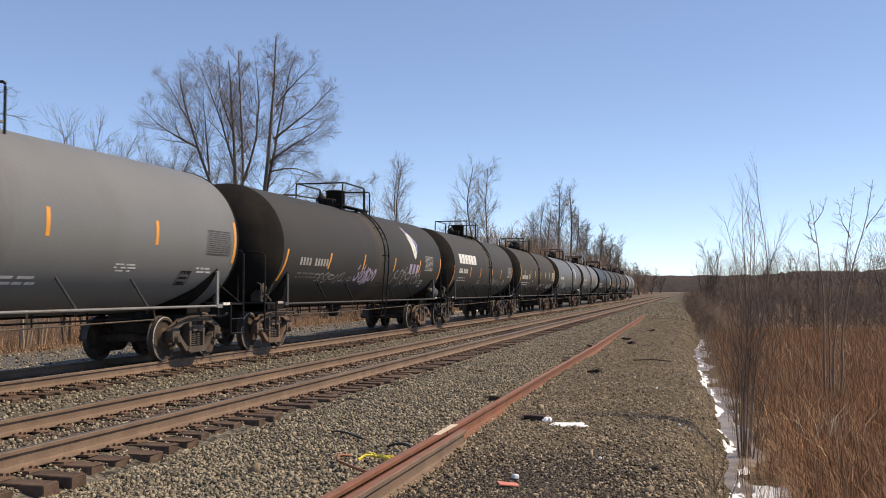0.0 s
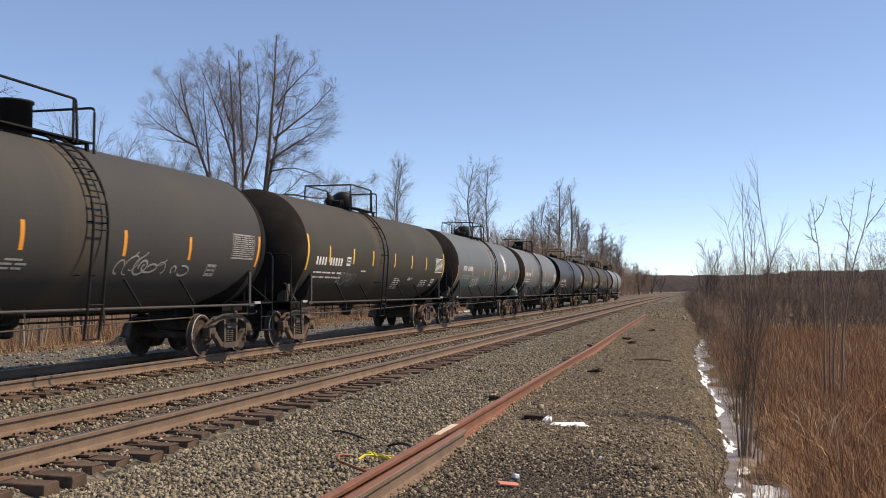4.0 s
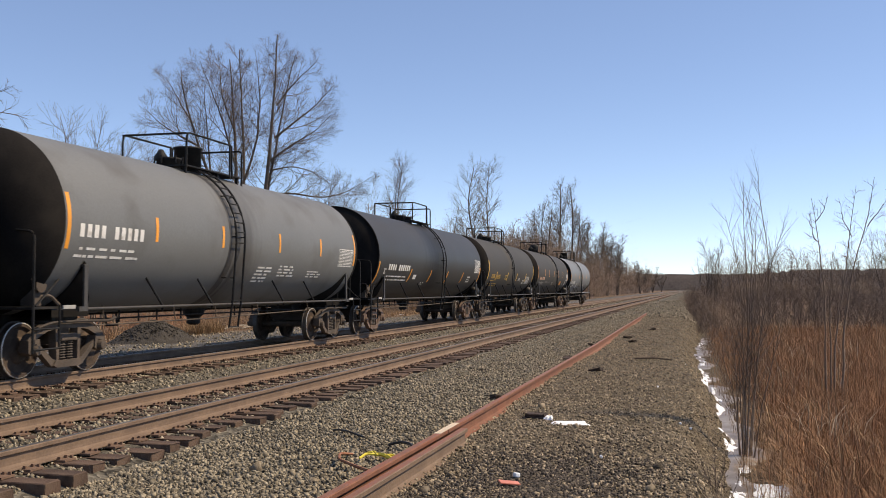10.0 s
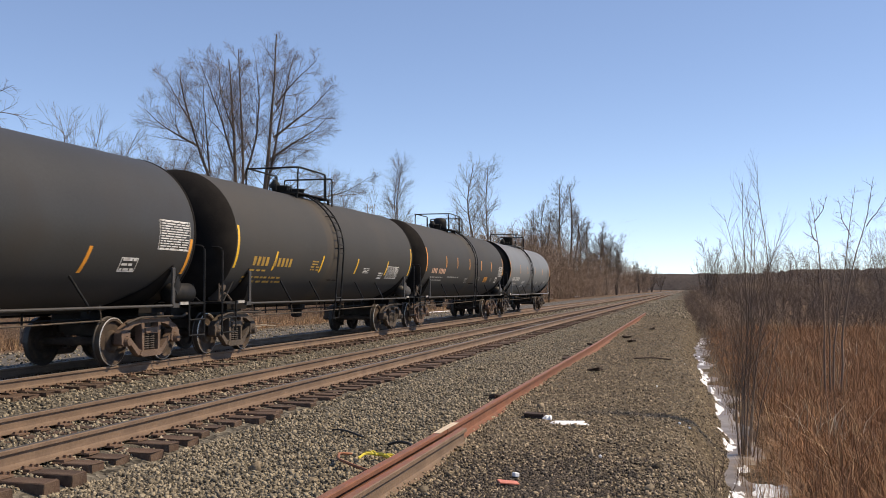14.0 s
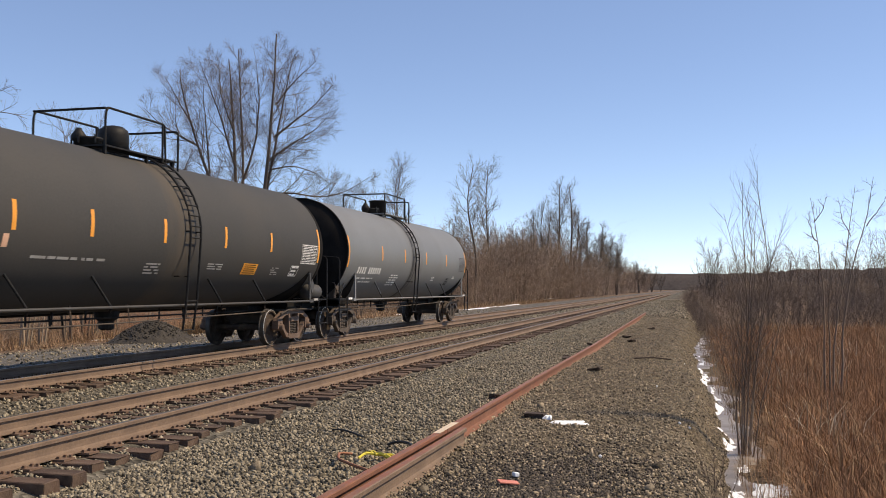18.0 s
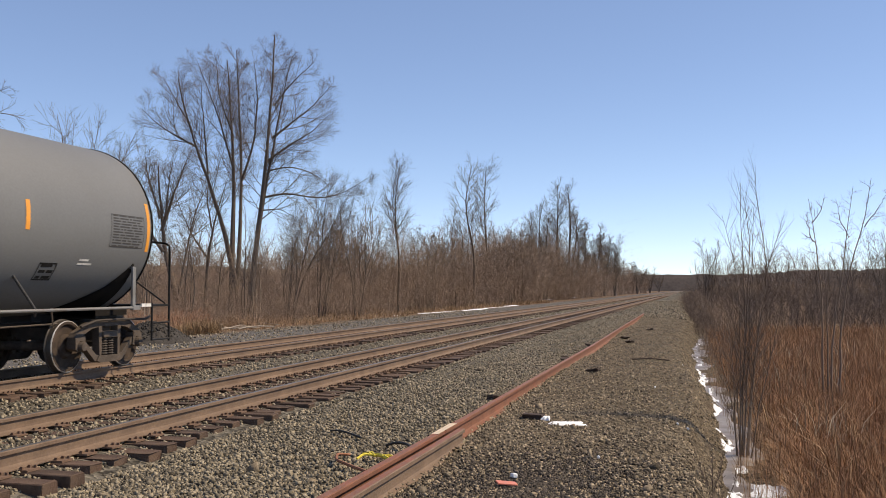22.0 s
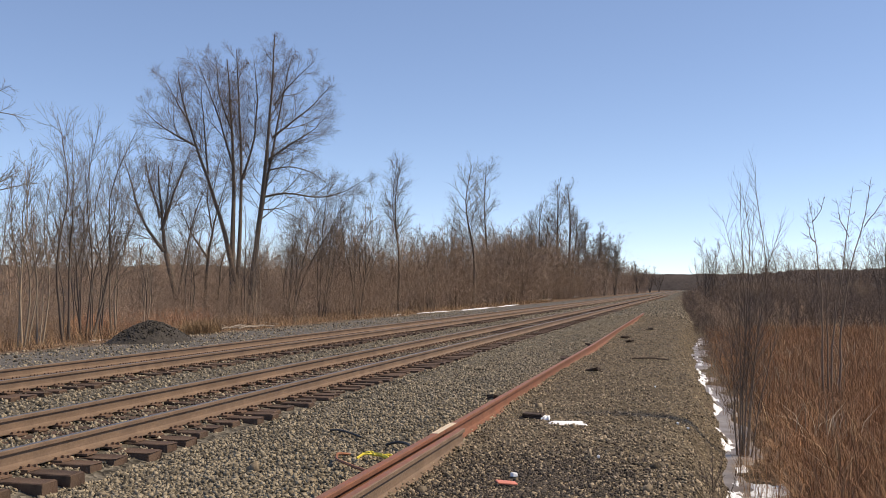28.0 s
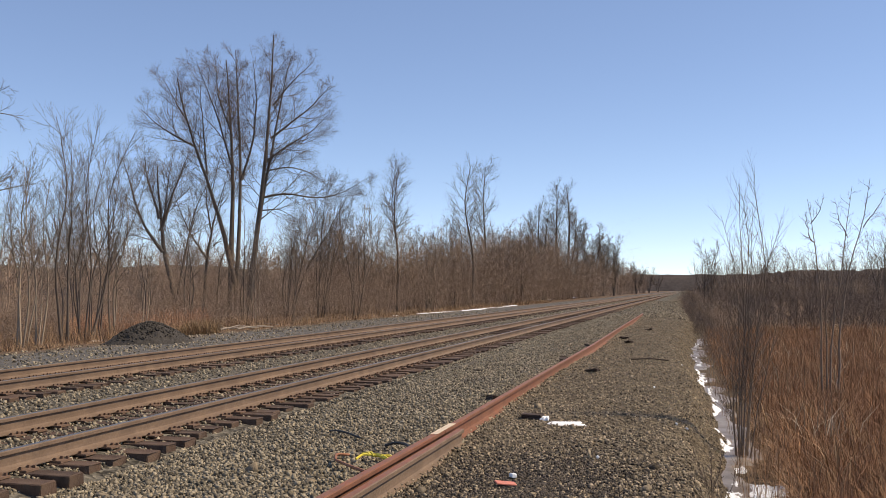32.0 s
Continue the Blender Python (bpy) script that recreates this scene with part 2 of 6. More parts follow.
def ground_material():
    """Grey ballast, brown gravel, cinder road, leaf litter and wet marsh, laid across the line in bands with ragged borders."""
    m = bpy.data.materials.new("ground_cover")
    m.use_nodes = True
    n, l = m.node_tree.nodes, m.node_tree.links
    b = n["Principled BSDF"]
    b.inputs["Roughness"].default_value = 0.95
    b.inputs["Specular IOR Level"].default_value = 0.15
    co = n.new("ShaderNodeTexCoord")
    sep = n.new("ShaderNodeSeparateXYZ")
    l.new(co.outputs["Object"], sep.inputs[0])

    def noise_at(scale, detail=4):
        q = n.new("ShaderNodeTexNoise")
        q.inputs["Scale"].default_value, q.inputs["Detail"].default_value = scale, detail
        l.new(co.outputs["Object"], q.inputs["Vector"])
        return q.outputs[0]

    def maths(op, p, q):
        k = n.new("ShaderNodeMath")
        k.operation = op
        for s, v in zip(k.inputs, (p, q)):
            if isinstance(v, (int, float)):
                s.default_value = v
            else:
                l.new(v, s)
        return k.outputs[0]

    wob = maths('MULTIPLY', maths('SUBTRACT', noise_at(0.5, 5), 0.5), 2.6)
    y = maths('ADD', sep.outputs[1], wob)

    def stones(scale, dark, light):
        v = n.new("ShaderNodeTexVoronoi")
        v.inputs["Scale"].default_value = scale
        l.new(co.outputs["Object"], v.inputs["Vector"])
        k = n.new("ShaderNodeMix")
        k.data_type = 'RGBA'
        k.inputs[6].default_value, k.inputs[7].default_value = (*dark, 1), (*light, 1)
        s = n.new("ShaderNodeSeparateColor")
        l.new(v.outputs["Color"], s.inputs[0])
        l.new(maths('MULTIPLY', s.outputs[0], maths('ADD', noise_at(1.3), 0.5)), k.inputs[0])
        return k.outputs[2], v.outputs["Distance"]

    def blend(fac, p, q):
        k = n.new("ShaderNodeMix")
        k.data_type = 'RGBA'
        l.new(fac, k.inputs[0])
        l.new(p, k.inputs[6])
        l.new(q, k.inputs[7])
        return k.outputs[2]

    def step(at, width):
        r = n.new("ShaderNodeMapRange")
        r.inputs["From Min"].default_value, r.inputs["From Max"].default_value = at - width, at + width
        l.new(y, r.inputs["Value"])
        return r.outputs[0]

    marsh, _ = stones(17, (0.06, 0.04, 0.026), (0.17, 0.105, 0.06))
    brown, d1 = stones(22, (0.035, 0.027, 0.019), (0.18, 0.142, 0.095))
    grey, d2 = stones(18, (0.03, 0.027, 0.022), (0.20, 0.18, 0.145))
    road, d3 = stones(26, (0.055, 0.052, 0.048), (0.19, 0.178, 0.165))
    litter, _ = stones(9, (0.07, 0.045, 0.03), (0.22, 0.15, 0.098))
    c = blend(step(-0.8, 0.3), marsh, brown)
    c = blend(step(2.7, 0.9), c, grey)
    c = blend(step(13.3, 0.6), c, road)
    c = blend(step(19.2, 0.8), c, litter)
    l.new(c, b.inputs["Base Color"])
    bp = n.new("ShaderNodeBump")
    bp.inputs["Strength"].default_value, bp.inputs["Distance"].default_value = 0.9, 0.03
    l.new(d2, bp.inputs["Height"])
    l.new(bp.outputs[0], b.inputs["Normal"])
    return m


ground = raw("ground", gv, gf, ground_material(), smooth=True)
tagged(ground, "grey ballast and brown gravel embankment between woods and marsh", "ground", kind="structure")

# ---- the two tracks ----
RAIL = [(-.076, 0), (-.076, .011), (-.03, .026), (-.012, .045), (-.009, .07), (-.009, .12), (-.014, .138), (-.036, .146), (-.037, .178), (-.030, .186), (.030, .186), (.037, .178), (.036, .146), (.014, .138), (.009, .12), (.009, .07), (.012, .045), (.03, .026), (.076, .011), (.076, 0)]
HEIGHT = 0.186


def rail_bar(name, x0, x1, y, z, mats, parent, label=""):
    """One rail, foot at height z, with a worn running face."""
    n = len(RAIL)
    v = [(x, y + a, z + b) for x in (x0, x1) for a, b in RAIL]
    bm = bmesh.new()
    vs = [bm.verts.new(p) for p in v]
    for k in range(n):
        f = bm.faces.new((vs[k], vs[(k + 1) % n], vs[n + (k + 1) % n], vs[n + k]))
        f.material_index = 1 if k == 9 else 0
    bm.faces.new(vs[:n])
    bm.faces.new(list(reversed(vs[n:])))
    bmesh.ops.recalc_face_normals(bm, faces=bm.faces)
    return part(name, bm, mats, parent, label)


def tie_mesh(seed):
    rng = random.Random(seed)
    bm = bmesh.new()
    box(bm, -.115, .115, -1.3, 1.3, -.18, 0, 0.012)
    for v in bm.verts:
        v.co += Vector((rng.uniform(-.006, .006), rng.uniform(-.02, .02), rng.uniform(-.008, .004)))
    mesh = bpy.data.meshes.new("tie")
    bm.to_mesh(mesh)
    bm.free()
    mesh.materials.append(M_TIE)
    return mesh


def plate_mesh():
    bm = bmesh.new()
    box(bm, -.09, .09, -.18, .18, 0, .02)
    for x, y in ((-.06, -.095), (.06, .095), (.05, -.095), (-.05, .095), (-.06, .15), (.06, -.15)):
        box(bm, x - .009, x + .009, y - .014, y + .014, .02, .046)
    mesh = bpy.data.meshes.new("tie_plate")
    bm.to_mesh(mesh)
    bm.free()
    mesh.materials.append(M_PLATE)
    return mesh


TIES = [tie_mesh(k) for k in range(6)]
PLATE = plate_mesh()
TIE_TOP = -HEIGHT - 0.02
STEP = 0.43


def track(mid, label, x_first, x_near, x_plate, seed):
    rng = random.Random(seed)
    tr = thing("railway_track", label, "railway track", "parallel main tracks", "structure", (0, mid, 0))
    for y in (-.7535, .7535):
        rail_bar("rail", -60, 900, y, -HEIGHT, (M_RAIL, M_HEAD), tr, "brown rusty rail with a worn steel top")
    x, rows = x_first, []
    while x < 260:
        rows.append((x + rng.uniform(-.05, .05), rng.uniform(-.09, .09), rng.uniform(-.02, .004), rng.uniform(-1.6, 1.6)))
        x += STEP
    far_v, far_f = [], []
    for x, dy, dz, turn in rows:
        if x < x_near:
            t = new("tie", TIES[rng.randrange(6)])
            t.parent = tr
            t.matrix_basis = pose(x, dy, TIE_TOP + dz, 0, 0, turn)
            if x < x_plate:
                for y in (-.7535, .7535):
                    p = new("tie_plate", PLATE)
                    p.parent = t
                    p.location = (0, y - dy, -dz)
        else:
            k = len(far_v)
            for u in (-.115, .115):
                far_v += [(x + u, dy - 1.3, TIE_TOP + dz - .15), (x + u, dy + 1.3, TIE_TOP + dz - .15), (x + u, dy + 1.3, TIE_TOP + dz), (x + u, dy - 1.3, TIE_TOP + dz)]
            far_f += [(k, k + 1, k + 2, k + 3), (k + 7, k + 6, k + 5, k + 4), (k + 3, k + 2, k + 6, k + 7), (k, k + 3, k + 7, k + 4), (k + 1, k + 5, k + 6, k + 2)]
    o = raw("far_ties", far_v, far_f, M_TIE, tr)
    o["kind"] = "stuff"
    return tr


track(MID1, "near main track of rusty rails on worn wooden ties", 5.2, 80, 32, 3)
track(MID2, "far main track that carries the tank cars", 9.0, 105, 36, 4)

# ---- the train of tank cars ----
def ran(t):
    """Metres that the train has run at t seconds; it slows down from 8.7 to 6.5 m/s."""
    if t > 22:
        return ran(22) + 6.5 * (t - 22)
    return 8.658145 * t - 0.1090536 * t ** 2 + 0.00196173 * t ** 3 - 0.00000491792 * t ** 4


M_TANK_BLACK = material("dusty_black_paint", (0.05, 0.048, 0.046), 0.62, 0.0, 0.14, 0.5, 25, 0.02, dirt=(0.056, 0.051, 0.045), dirt_scale=0.5, dirt_at=(0.45, 0.8), spec=0.14)
M_TANK_GLOSS = material("glossy_black_paint", (0.049, 0.049, 0.048), 0.48, 0.0, 0.15, 0.6, 25, 0.02, dirt=(0.05, 0.045, 0.04), dirt_scale=0.7, dirt_at=(0.45, 0.75), spec=0.22)
M_TANK_DARK = material("faded_black_paint", (0.062, 0.06, 0.057), 0.65, 0.0, 0.14, 0.5, 25, 0.02, dirt=(0.068, 0.062, 0.055), dirt_scale=0.5, dirt_at=(0.45, 0.8), spec=0.14)
M_TANK_BROWN = material("brown_black_paint", (0.061, 0.055, 0.046), 0.65, 0.0, 0.14, 0.5, 25, 0.02, dirt=(0.072, 0.064, 0.053), dirt_scale=0.5, dirt_at=(0.45, 0.8), spec=0.14)
M_TANK_SLATE = material("slate_grey_paint", (0.126, 0.134, 0.133), 0.5, 0.0, 0.16, 0.5, 25, 0.02, dirt=(0.125, 0.12, 0.112), dirt_scale=0.8, dirt_at=(0.5, 0.85), spec=0.25)
M_TANK_MID = material("middle_grey_paint", (0.157, 0.162, 0.161), 0.5, 0.0, 0.12, 0.5, 25, 0.02, dirt=(0.105, 0.1, 0.092), dirt_scale=0.9, dirt_at=(0.52, 0.8), spec=0.25)
M_TANK_GREY = material("light_grey_paint", (0.172, 0.177, 0.178), 0.5, 0.0, 0.1, 0.5, 25, 0.015, dirt=(0.15, 0.147, 0.14), dirt_scale=0.6, dirt_at=(0.5, 0.9), spec=0.25)
M_BLACK = material("black_steel", (0.014, 0.0135, 0.013), 0.6, 0.0, 0.3, 5, 40, 0.05, dirt=(0.03, 0.026, 0.022), dirt_scale=3, spec=0.2)
# near-black for all tank heads; on the saddle plates it is painted shade
M_HEADBLACK = material("flat_black_heads_and_saddle_shade", (0.017, 0.0155, 0.0145), 0.9, 0.0, 0.25, 1.5, 30, 0.03, dirt=(0.026, 0.023, 0.02), dirt_scale=1.5, spec=0.05)
M_GHOST = material("worn_off_stencil_paint", (0.13, 0.125, 0.115), 0.7, 0.0, 0.3, 3, 60, 0.0, dirt=(0.06, 0.055, 0.05), dirt_scale=6)
M_MIDSTEEL = material("worn_dark_steel", (0.055, 0.051, 0.047), 0.6, 0.0, 0.2, 5, 40, 0.05, dirt=(0.05, 0.045, 0.04), dirt_scale=4)
M_GREYSTEEL = material("grey_painted_steel", (0.2, 0.198, 0.195), 0.55, 0.0, 0.15, 5, 40, 0.05, dirt=(0.16, 0.14, 0.12), dirt_scale=4)
M_TRUCK = material("dusty_cast_steel", (0.078, 0.06, 0.047), 0.85, 0.0, 0.4, 4, 50, 0.25, dirt=(0.125, 0.092, 0.07), dirt_scale=3)
M_TRUCK_RUST = material("rusty_cast_steel", (0.13, 0.085, 0.062), 0.85, 0.0, 0.4, 4, 50, 0.25, dirt=(0.18, 0.125, 0.094), dirt_scale=3)
M_SPRING = material("dark_spring_steel", (0.045, 0.034, 0.027), 0.8, 0.0, 0.3, 6, 50, 0.1)
M_WHEEL = material("wheel_steel", (0.06, 0.045, 0.036), 0.85, 0.0, 0.3, 6, 50, 0.1, dirt=(0.11, 0.078, 0.058), dirt_scale=4, spec=0.2)
M_RIM = material("bright_rim_edge", (0.5, 0.47, 0.43), 0.4, 0.5, 0.1, 8, 60, 0.02)
M_TREAD = material("dull_tread", (0.07, 0.06, 0.052), 0.5, 0.4, 0.1, 8, 60, 0.02)
M_YELLOW = material("yellow_reflective_strip", (0.85, 0.5, 0.04), 0.5, 0.0, 0.1, 4, 60, 0.0)
M_AMBER = material("amber_reflective_strip", (0.8, 0.33, 0.04), 0.5, 0.0, 0.15, 4, 60, 0.0)
M_WHITE = material("white_stencil_paint", (0.72, 0.71, 0.68), 0.6, 0.0, 0.1, 3, 60, 0.0, dirt=(0.4, 0.38, 0.35), dirt_scale=6)
M_FADED = material("faded_stencil_paint", (0.36, 0.35, 0.33), 0.7, 0.0, 0.2, 3, 60, 0.0, dirt=(0.2, 0.19, 0.18), dirt_scale=6)
M_GOLD = material("gold_stencil_paint", (0.5, 0.3, 0.05), 0.7, 0.0, 0.2, 3, 60, 0.0, dirt=(0.2, 0.13, 0.05), dirt_scale=6)
M_PEACH = material("peach_stencil_paint", (0.66, 0.40, 0.27), 0.7, 0.0, 0.2, 3, 60, 0.0, dirt=(0.3, 0.2, 0.14), dirt_scale=6)
M_BLUE = material("violet_blue_paint", (0.10, 0.11, 0.36), 0.6, 0.0, 0.1, 3, 60, 0.0)
M_GREEN = material("pale_green_paint", (0.38, 0.55, 0.22), 0.6, 0.0, 0.1, 3, 60, 0.0)
M_TEAL = material("teal_spray_paint", (0.10, 0.19, 0.165), 0.7, 0.0, 0.2, 4, 60, 0.0, dirt=(0.12, 0.125, 0.12), dirt_scale=5, dirt_at=(0.42, 0.68))
M_CHALK = material("white_spray_paint", (0.3, 0.3, 0.28), 0.7, 0.0, 0.3, 4, 60, 0.0)
M_LILAC = material("lilac_spray_paint", (0.36, 0.31, 0.42), 0.7, 0.0, 0.3, 4, 60, 0.0)
M_TANKTEAL = material("pale_teal_cylinder_paint", (0.16, 0.22, 0.205), 0.55, 0.0, 0.2, 4, 40, 0.05, dirt=(0.15, 0.15, 0.13), dirt_scale=4)

# spilled residue and the ladder's shadow, in one dark colour
M_STAIN_SHADE = material("spill_and_ladder_shade", (0.045, 0.042, 0.039), 0.6, 0.0, 0.3, 2, 30, 0.02, dirt=(0.10, 0.097, 0.093), dirt_scale=3)

RAD, AXIS = 1.58, 2.57           # tank radius, height of its axis
WHEEL = 0.457


def worn(paint, at, colour, width=.8, most=.75):
    """The paint with a worn, dusty or spill-stained belt round the tank below the manway."""
    m = paint.copy()
    n, l = m.node_tree.nodes, m.node_tree.links
    base = n["Principled BSDF"].inputs["Base Color"]
    was = base.links[0].from_socket
    co, sep = n.new("ShaderNodeTexCoord"), n.new("ShaderNodeSeparateXYZ")
    l.new(co.outputs["Object"], sep.inputs[0])
    off, size = n.new("ShaderNodeMath"), n.new("ShaderNodeMath")
    off.operation, size.operation = 'SUBTRACT', 'ABSOLUTE'
    off.inputs[1].default_value = at
    l.new(sep.outputs[0], off.inputs[0])
    l.new(off.outputs[0], size.inputs[0])
    streak = n.new("ShaderNodeTexNoise")
    streak.inputs["Scale"].default_value, streak.inputs["Detail"].default_value = 2.2, 5
    squash = n.new("ShaderNodeMapping")
    squash.inputs["Scale"].default_value = (2.0, .35, .35)
    l.new(co.outputs["Object"], squash.inputs[0])
    l.new(squash.outputs[0], streak.inputs["Vector"])
    add = n.new("ShaderNodeMath")
    add.operation = 'MULTIPLY_ADD'
    add.inputs[1].default_value, add.inputs[2].default_value = width * 1.6, -width * .8
    l.new(streak.outputs[0], add.inputs[0])
    tot = n.new("ShaderNodeMath")
    tot.operation = 'ADD'
    l.new(size.outputs[0], tot.inputs[0])
    l.new(add.outputs[0], tot.inputs[1])
    r = n.new("ShaderNodeMapRange")
    r.inputs["From Min"].default_value, r.inputs["From Max"].default_value = width, .1
    r.inputs["To Max"].default_value = most
    l.new(tot.outputs[0], r.inputs["Value"])
    k = n.new("ShaderNodeMix")
    k.data_type = 'RGBA'
    k.inputs[7].default_value = (*colour, 1)
    l.new(r.outputs[0], k.inputs[0])
    l.new(was, k.inputs[6])
    l.new(k.outputs[2], base)
    return m


def on_tank(x, z, lift=0.004):
    """A point on the near side of a tank at height z."""
    a = math.asin(max(-1, min(1, (z - AXIS) / RAD)))
    return ((x), -(RAD + lift) * math.cos(a), AXIS + (RAD + lift) * math.sin(a))


def decal(bm, x0, x1, z0, z1, lean=0.0, lift=0.004, steps=4):
    """A curved patch of paint or film; lean shifts its top along the car."""
    rows = []
    steps = max(steps, int(abs(z1 - z0) / .07))
    for k in range(steps + 1):
        s = k / steps
        z = z0 + (z1 - z0) * s
        rows.append((bm.verts.new(on_tank(x0 + lean * s, z, lift)), bm.verts.new(on_tank(x1 + lean * s, z, lift))))
    for (a, b), (c, d) in zip(rows, rows[1:]):
        bm.faces.new((a, b, d, c))


def shape(bm, corners, lift=0.004, steps=14):
    """A convex painted shape, corners as (x, z)."""
    zs = [z for _, z in corners]
    lo, hi = min(zs), max(zs)
    last = None
    for k in range(steps + 1):
        z = lo + (hi - lo) * (k / steps * 0.998 + 0.001)
        cut = []
        for (xa, za), (xb, zb) in zip(corners, corners[1:] + corners[:1]):
            if (za - z) * (zb - z) <= 0 and za != zb:
                cut.append(xa + (xb - xa) * (z - za) / (zb - za))
        row = (bm.verts.new(on_tank(min(cut), z, lift)), bm.verts.new(on_tank(max(cut), z, lift)))
        if last:
            bm.faces.new((last[0], last[1], row[1], row[0]))
        last = row


def stroke(bm, pts, w, lift=0.004):
    last = None
    for k, (x, z) in enumerate(pts):
        x2, z2 = pts[min(k + 1, len(pts) - 1)]
        x1, z1 = pts[max(k - 1, 0)]
        n = math.hypot(x2 - x1, z2 - z1) or 1
        ux, uz = -(z2 - z1) / n * w / 2, (x2 - x1) / n * w / 2
        row = (bm.verts.new(on_tank(x - ux, z - uz, lift)), bm.verts.new(on_tank(x + ux, z + uz, lift)))
        if last:
            bm.faces.new((last[0], last[1], row[1], row[0]))
        last = row


def bars(bm, x0, x1, z0, z1, count, gap=0.4):
    """A line of lettering as plain upright bars."""
    w = (x1 - x0) / count
    for k in range(count):
        decal(bm, x0 + k * w, x0 + (k + 1 - gap) * w, z0, z1)


def lettering(car, mat, x0, x1, z0, z1, count, label=""):
    """Owner's mark of four places and the number behind it, both as plain bars."""
    w = (x1 - x0) / count
    mark("reporting_mark", mat, car, lambda bm: bars(bm, x0, x0 + 4 * w, z0, z1, 4), label)
    mark("car_number", mat, car, lambda bm: bars(bm, x0 + 5 * w, x1, z0, z1, count - 5), label)


def scribble(bm, x0, x1, z0, z1, seed, n=7, w=0.035):
    """Looping sprayed script: each letter a bent loop with a tail, now and then underlined."""
    rng = random.Random(seed)
    step, tall = (x1 - x0) / n, z1 - z0
    for k in range(n):
        x, lift = x0 + step * (k + rng.uniform(.2, .5)), 0.004 + 0.0006 * (k % 9)
        zc, rx, rz = z0 + tall * rng.uniform(.38, .62), step * rng.uniform(.4, .85), tall * rng.uniform(.22, .48)
        a0, turn, slant = rng.uniform(0, 6.28), rng.choice((-1, 1)) * rng.uniform(4.2, 8.5), rng.uniform(.1, .5)
        pts = []
        for q in range(22):
            a, fade = a0 + turn * q / 21, 1 - .45 * q / 21
            u, v = rx * fade * math.cos(a), rz * fade * math.sin(a)
            pts.append((x + u + slant * v + step * .25 * q / 21, max(z0, min(z1, zc + v))))
        stroke(bm, pts, w * rng.uniform(.5, 1.0), lift)
        if rng.random() < .5:
            h = zc + rng.uniform(.1, .4) * tall
            stroke(bm, [(x + step * (.1 * j - .2), h + tall * .3 * (j / 6) ** 2 * rng.choice((.8, 1))) for j in range(7)], w * .6, lift + .0003)


def shared(name, bm, mats):
    mesh = bpy.data.meshes.new(name)
    bm.to_mesh(mesh)
    bm.free()
    for m in mats:
        mesh.materials.append(m)
    return mesh


def sideframe_mesh(mat):
    bm = bmesh.new()

    def plate(o, y0=-.07, y1=.07):
        extrude_outline(bm, o, y0, y1)
    plate([(-1.04, .62), (-.98, .70), (-.60, .86), (-.3, .89), (.3, .89), (.60, .86), (.98, .70), (1.04, .62), (.96, .58), (.56, .75), (.3, .79), (-.3, .79), (-.56, .75), (-.96, .58)])
    for s in (-1, 1):
        for o, d in (([(1.04, .62), (1.03, .42), (.97, .38), (.93, .55), (.84, .56), (.80, .38), (.74, .42), (.76, .64)], .085),
                     ([(.80, .60), (.80, .49), (.42, .17), (.28, .17), (.30, .27), (.40, .29)], .06), ([(.35, .80), (.25, .80), (.25, .24), (.31, .24)], .075)):
            o = [(x * s, z) for x, z in o]
            plate(o if s < 0 else o[::-1], -d, d)
        lathe(bm, [(-.17, .04), (-.165, .075), (-.1, .09), (.02, .09)], 'y', 16, (.889 * s, 0, WHEEL))
    solid = set(bm.faces)
    for q in (-.1, .1):
        lathe(bm, [(.27 + .022 * k, .092 if k % 2 else .07) for k in range(15)], 'z', 10, (q, .01, 0))
    for f in set(bm.faces) - solid:
        f.material_index = 1
    plate([(-.4, .18), (-.34, .26), (.34, .26), (.4, .18), (.3, .14), (-.3, .14)], -.09, .09)
    box(bm, -.22, .22, -.1, .1, .58, .70, .02)
    bmesh.ops.recalc_face_normals(bm, faces=bm.faces)
    return shared("sideframe", bm, [mat, M_SPRING])


def wheelset_mesh():
    bm = bmesh.new()
    for s in (-1, 1):
        y = .7535 * s
        prof = [(y + s * .075, .15), (y + s * .07, .18), (y + s * .02, .22), (y + s * .02, .36), (y + s * .065, .39), (y + s * .067, .436), (y + s * .06, .453), (y - s * .04, WHEEL + .001), (y - s * .05, WHEEL + .022), (y - s * .07, WHEEL + .02), (y - s * .072, .385), (y - s * .01, .36), (y - s * .01, .22), (y - s * .06, .18), (y - s * .06, .10)]
        before = set(bm.faces)
        lathe(bm, prof, 'y', 40)
        for f in set(bm.faces) - before:
            c = f.calc_center_median()
            if .43 < math.hypot(c.x, c.z):
                f.material_index = 2 if abs(c.y) > .78 else 1
    lathe(bm, [(-.98, .075), (-.7, .085), (0, .08), (.7, .085), (.98, .075)], 'y', 14)
    bmesh.ops.recalc_face_normals(bm, faces=bm.faces)
    return shared("wheelset", bm, [M_WHEEL, M_TREAD, M_RIM])


def bolster_mesh():
    bm = bmesh.new()
    box(bm, -.2, .2, -.95, .95, .52, .84, .03)
    lathe(bm, [(.84, .22), (.90, .22)], 'z', 18)
    for s in (-1, 1):
        box(bm, s * .44 - .04, s * .44 + .04, -.8, .8, .38, .48, .01)
        for y in (-.66, .66):
            box(bm, s * .46 - .06, s * .46 + .06, y - .07, y + .07, .28, .6, .02)
    return shared("truck", bm, [M_TRUCK])


MESH_SIDE = [sideframe_mesh(M_TRUCK), sideframe_mesh(M_TRUCK_RUST)]
MESH_WHEELS, MESH_BOLSTER = wheelset_mesh(), bolster_mesh()
WHEELSETS = []


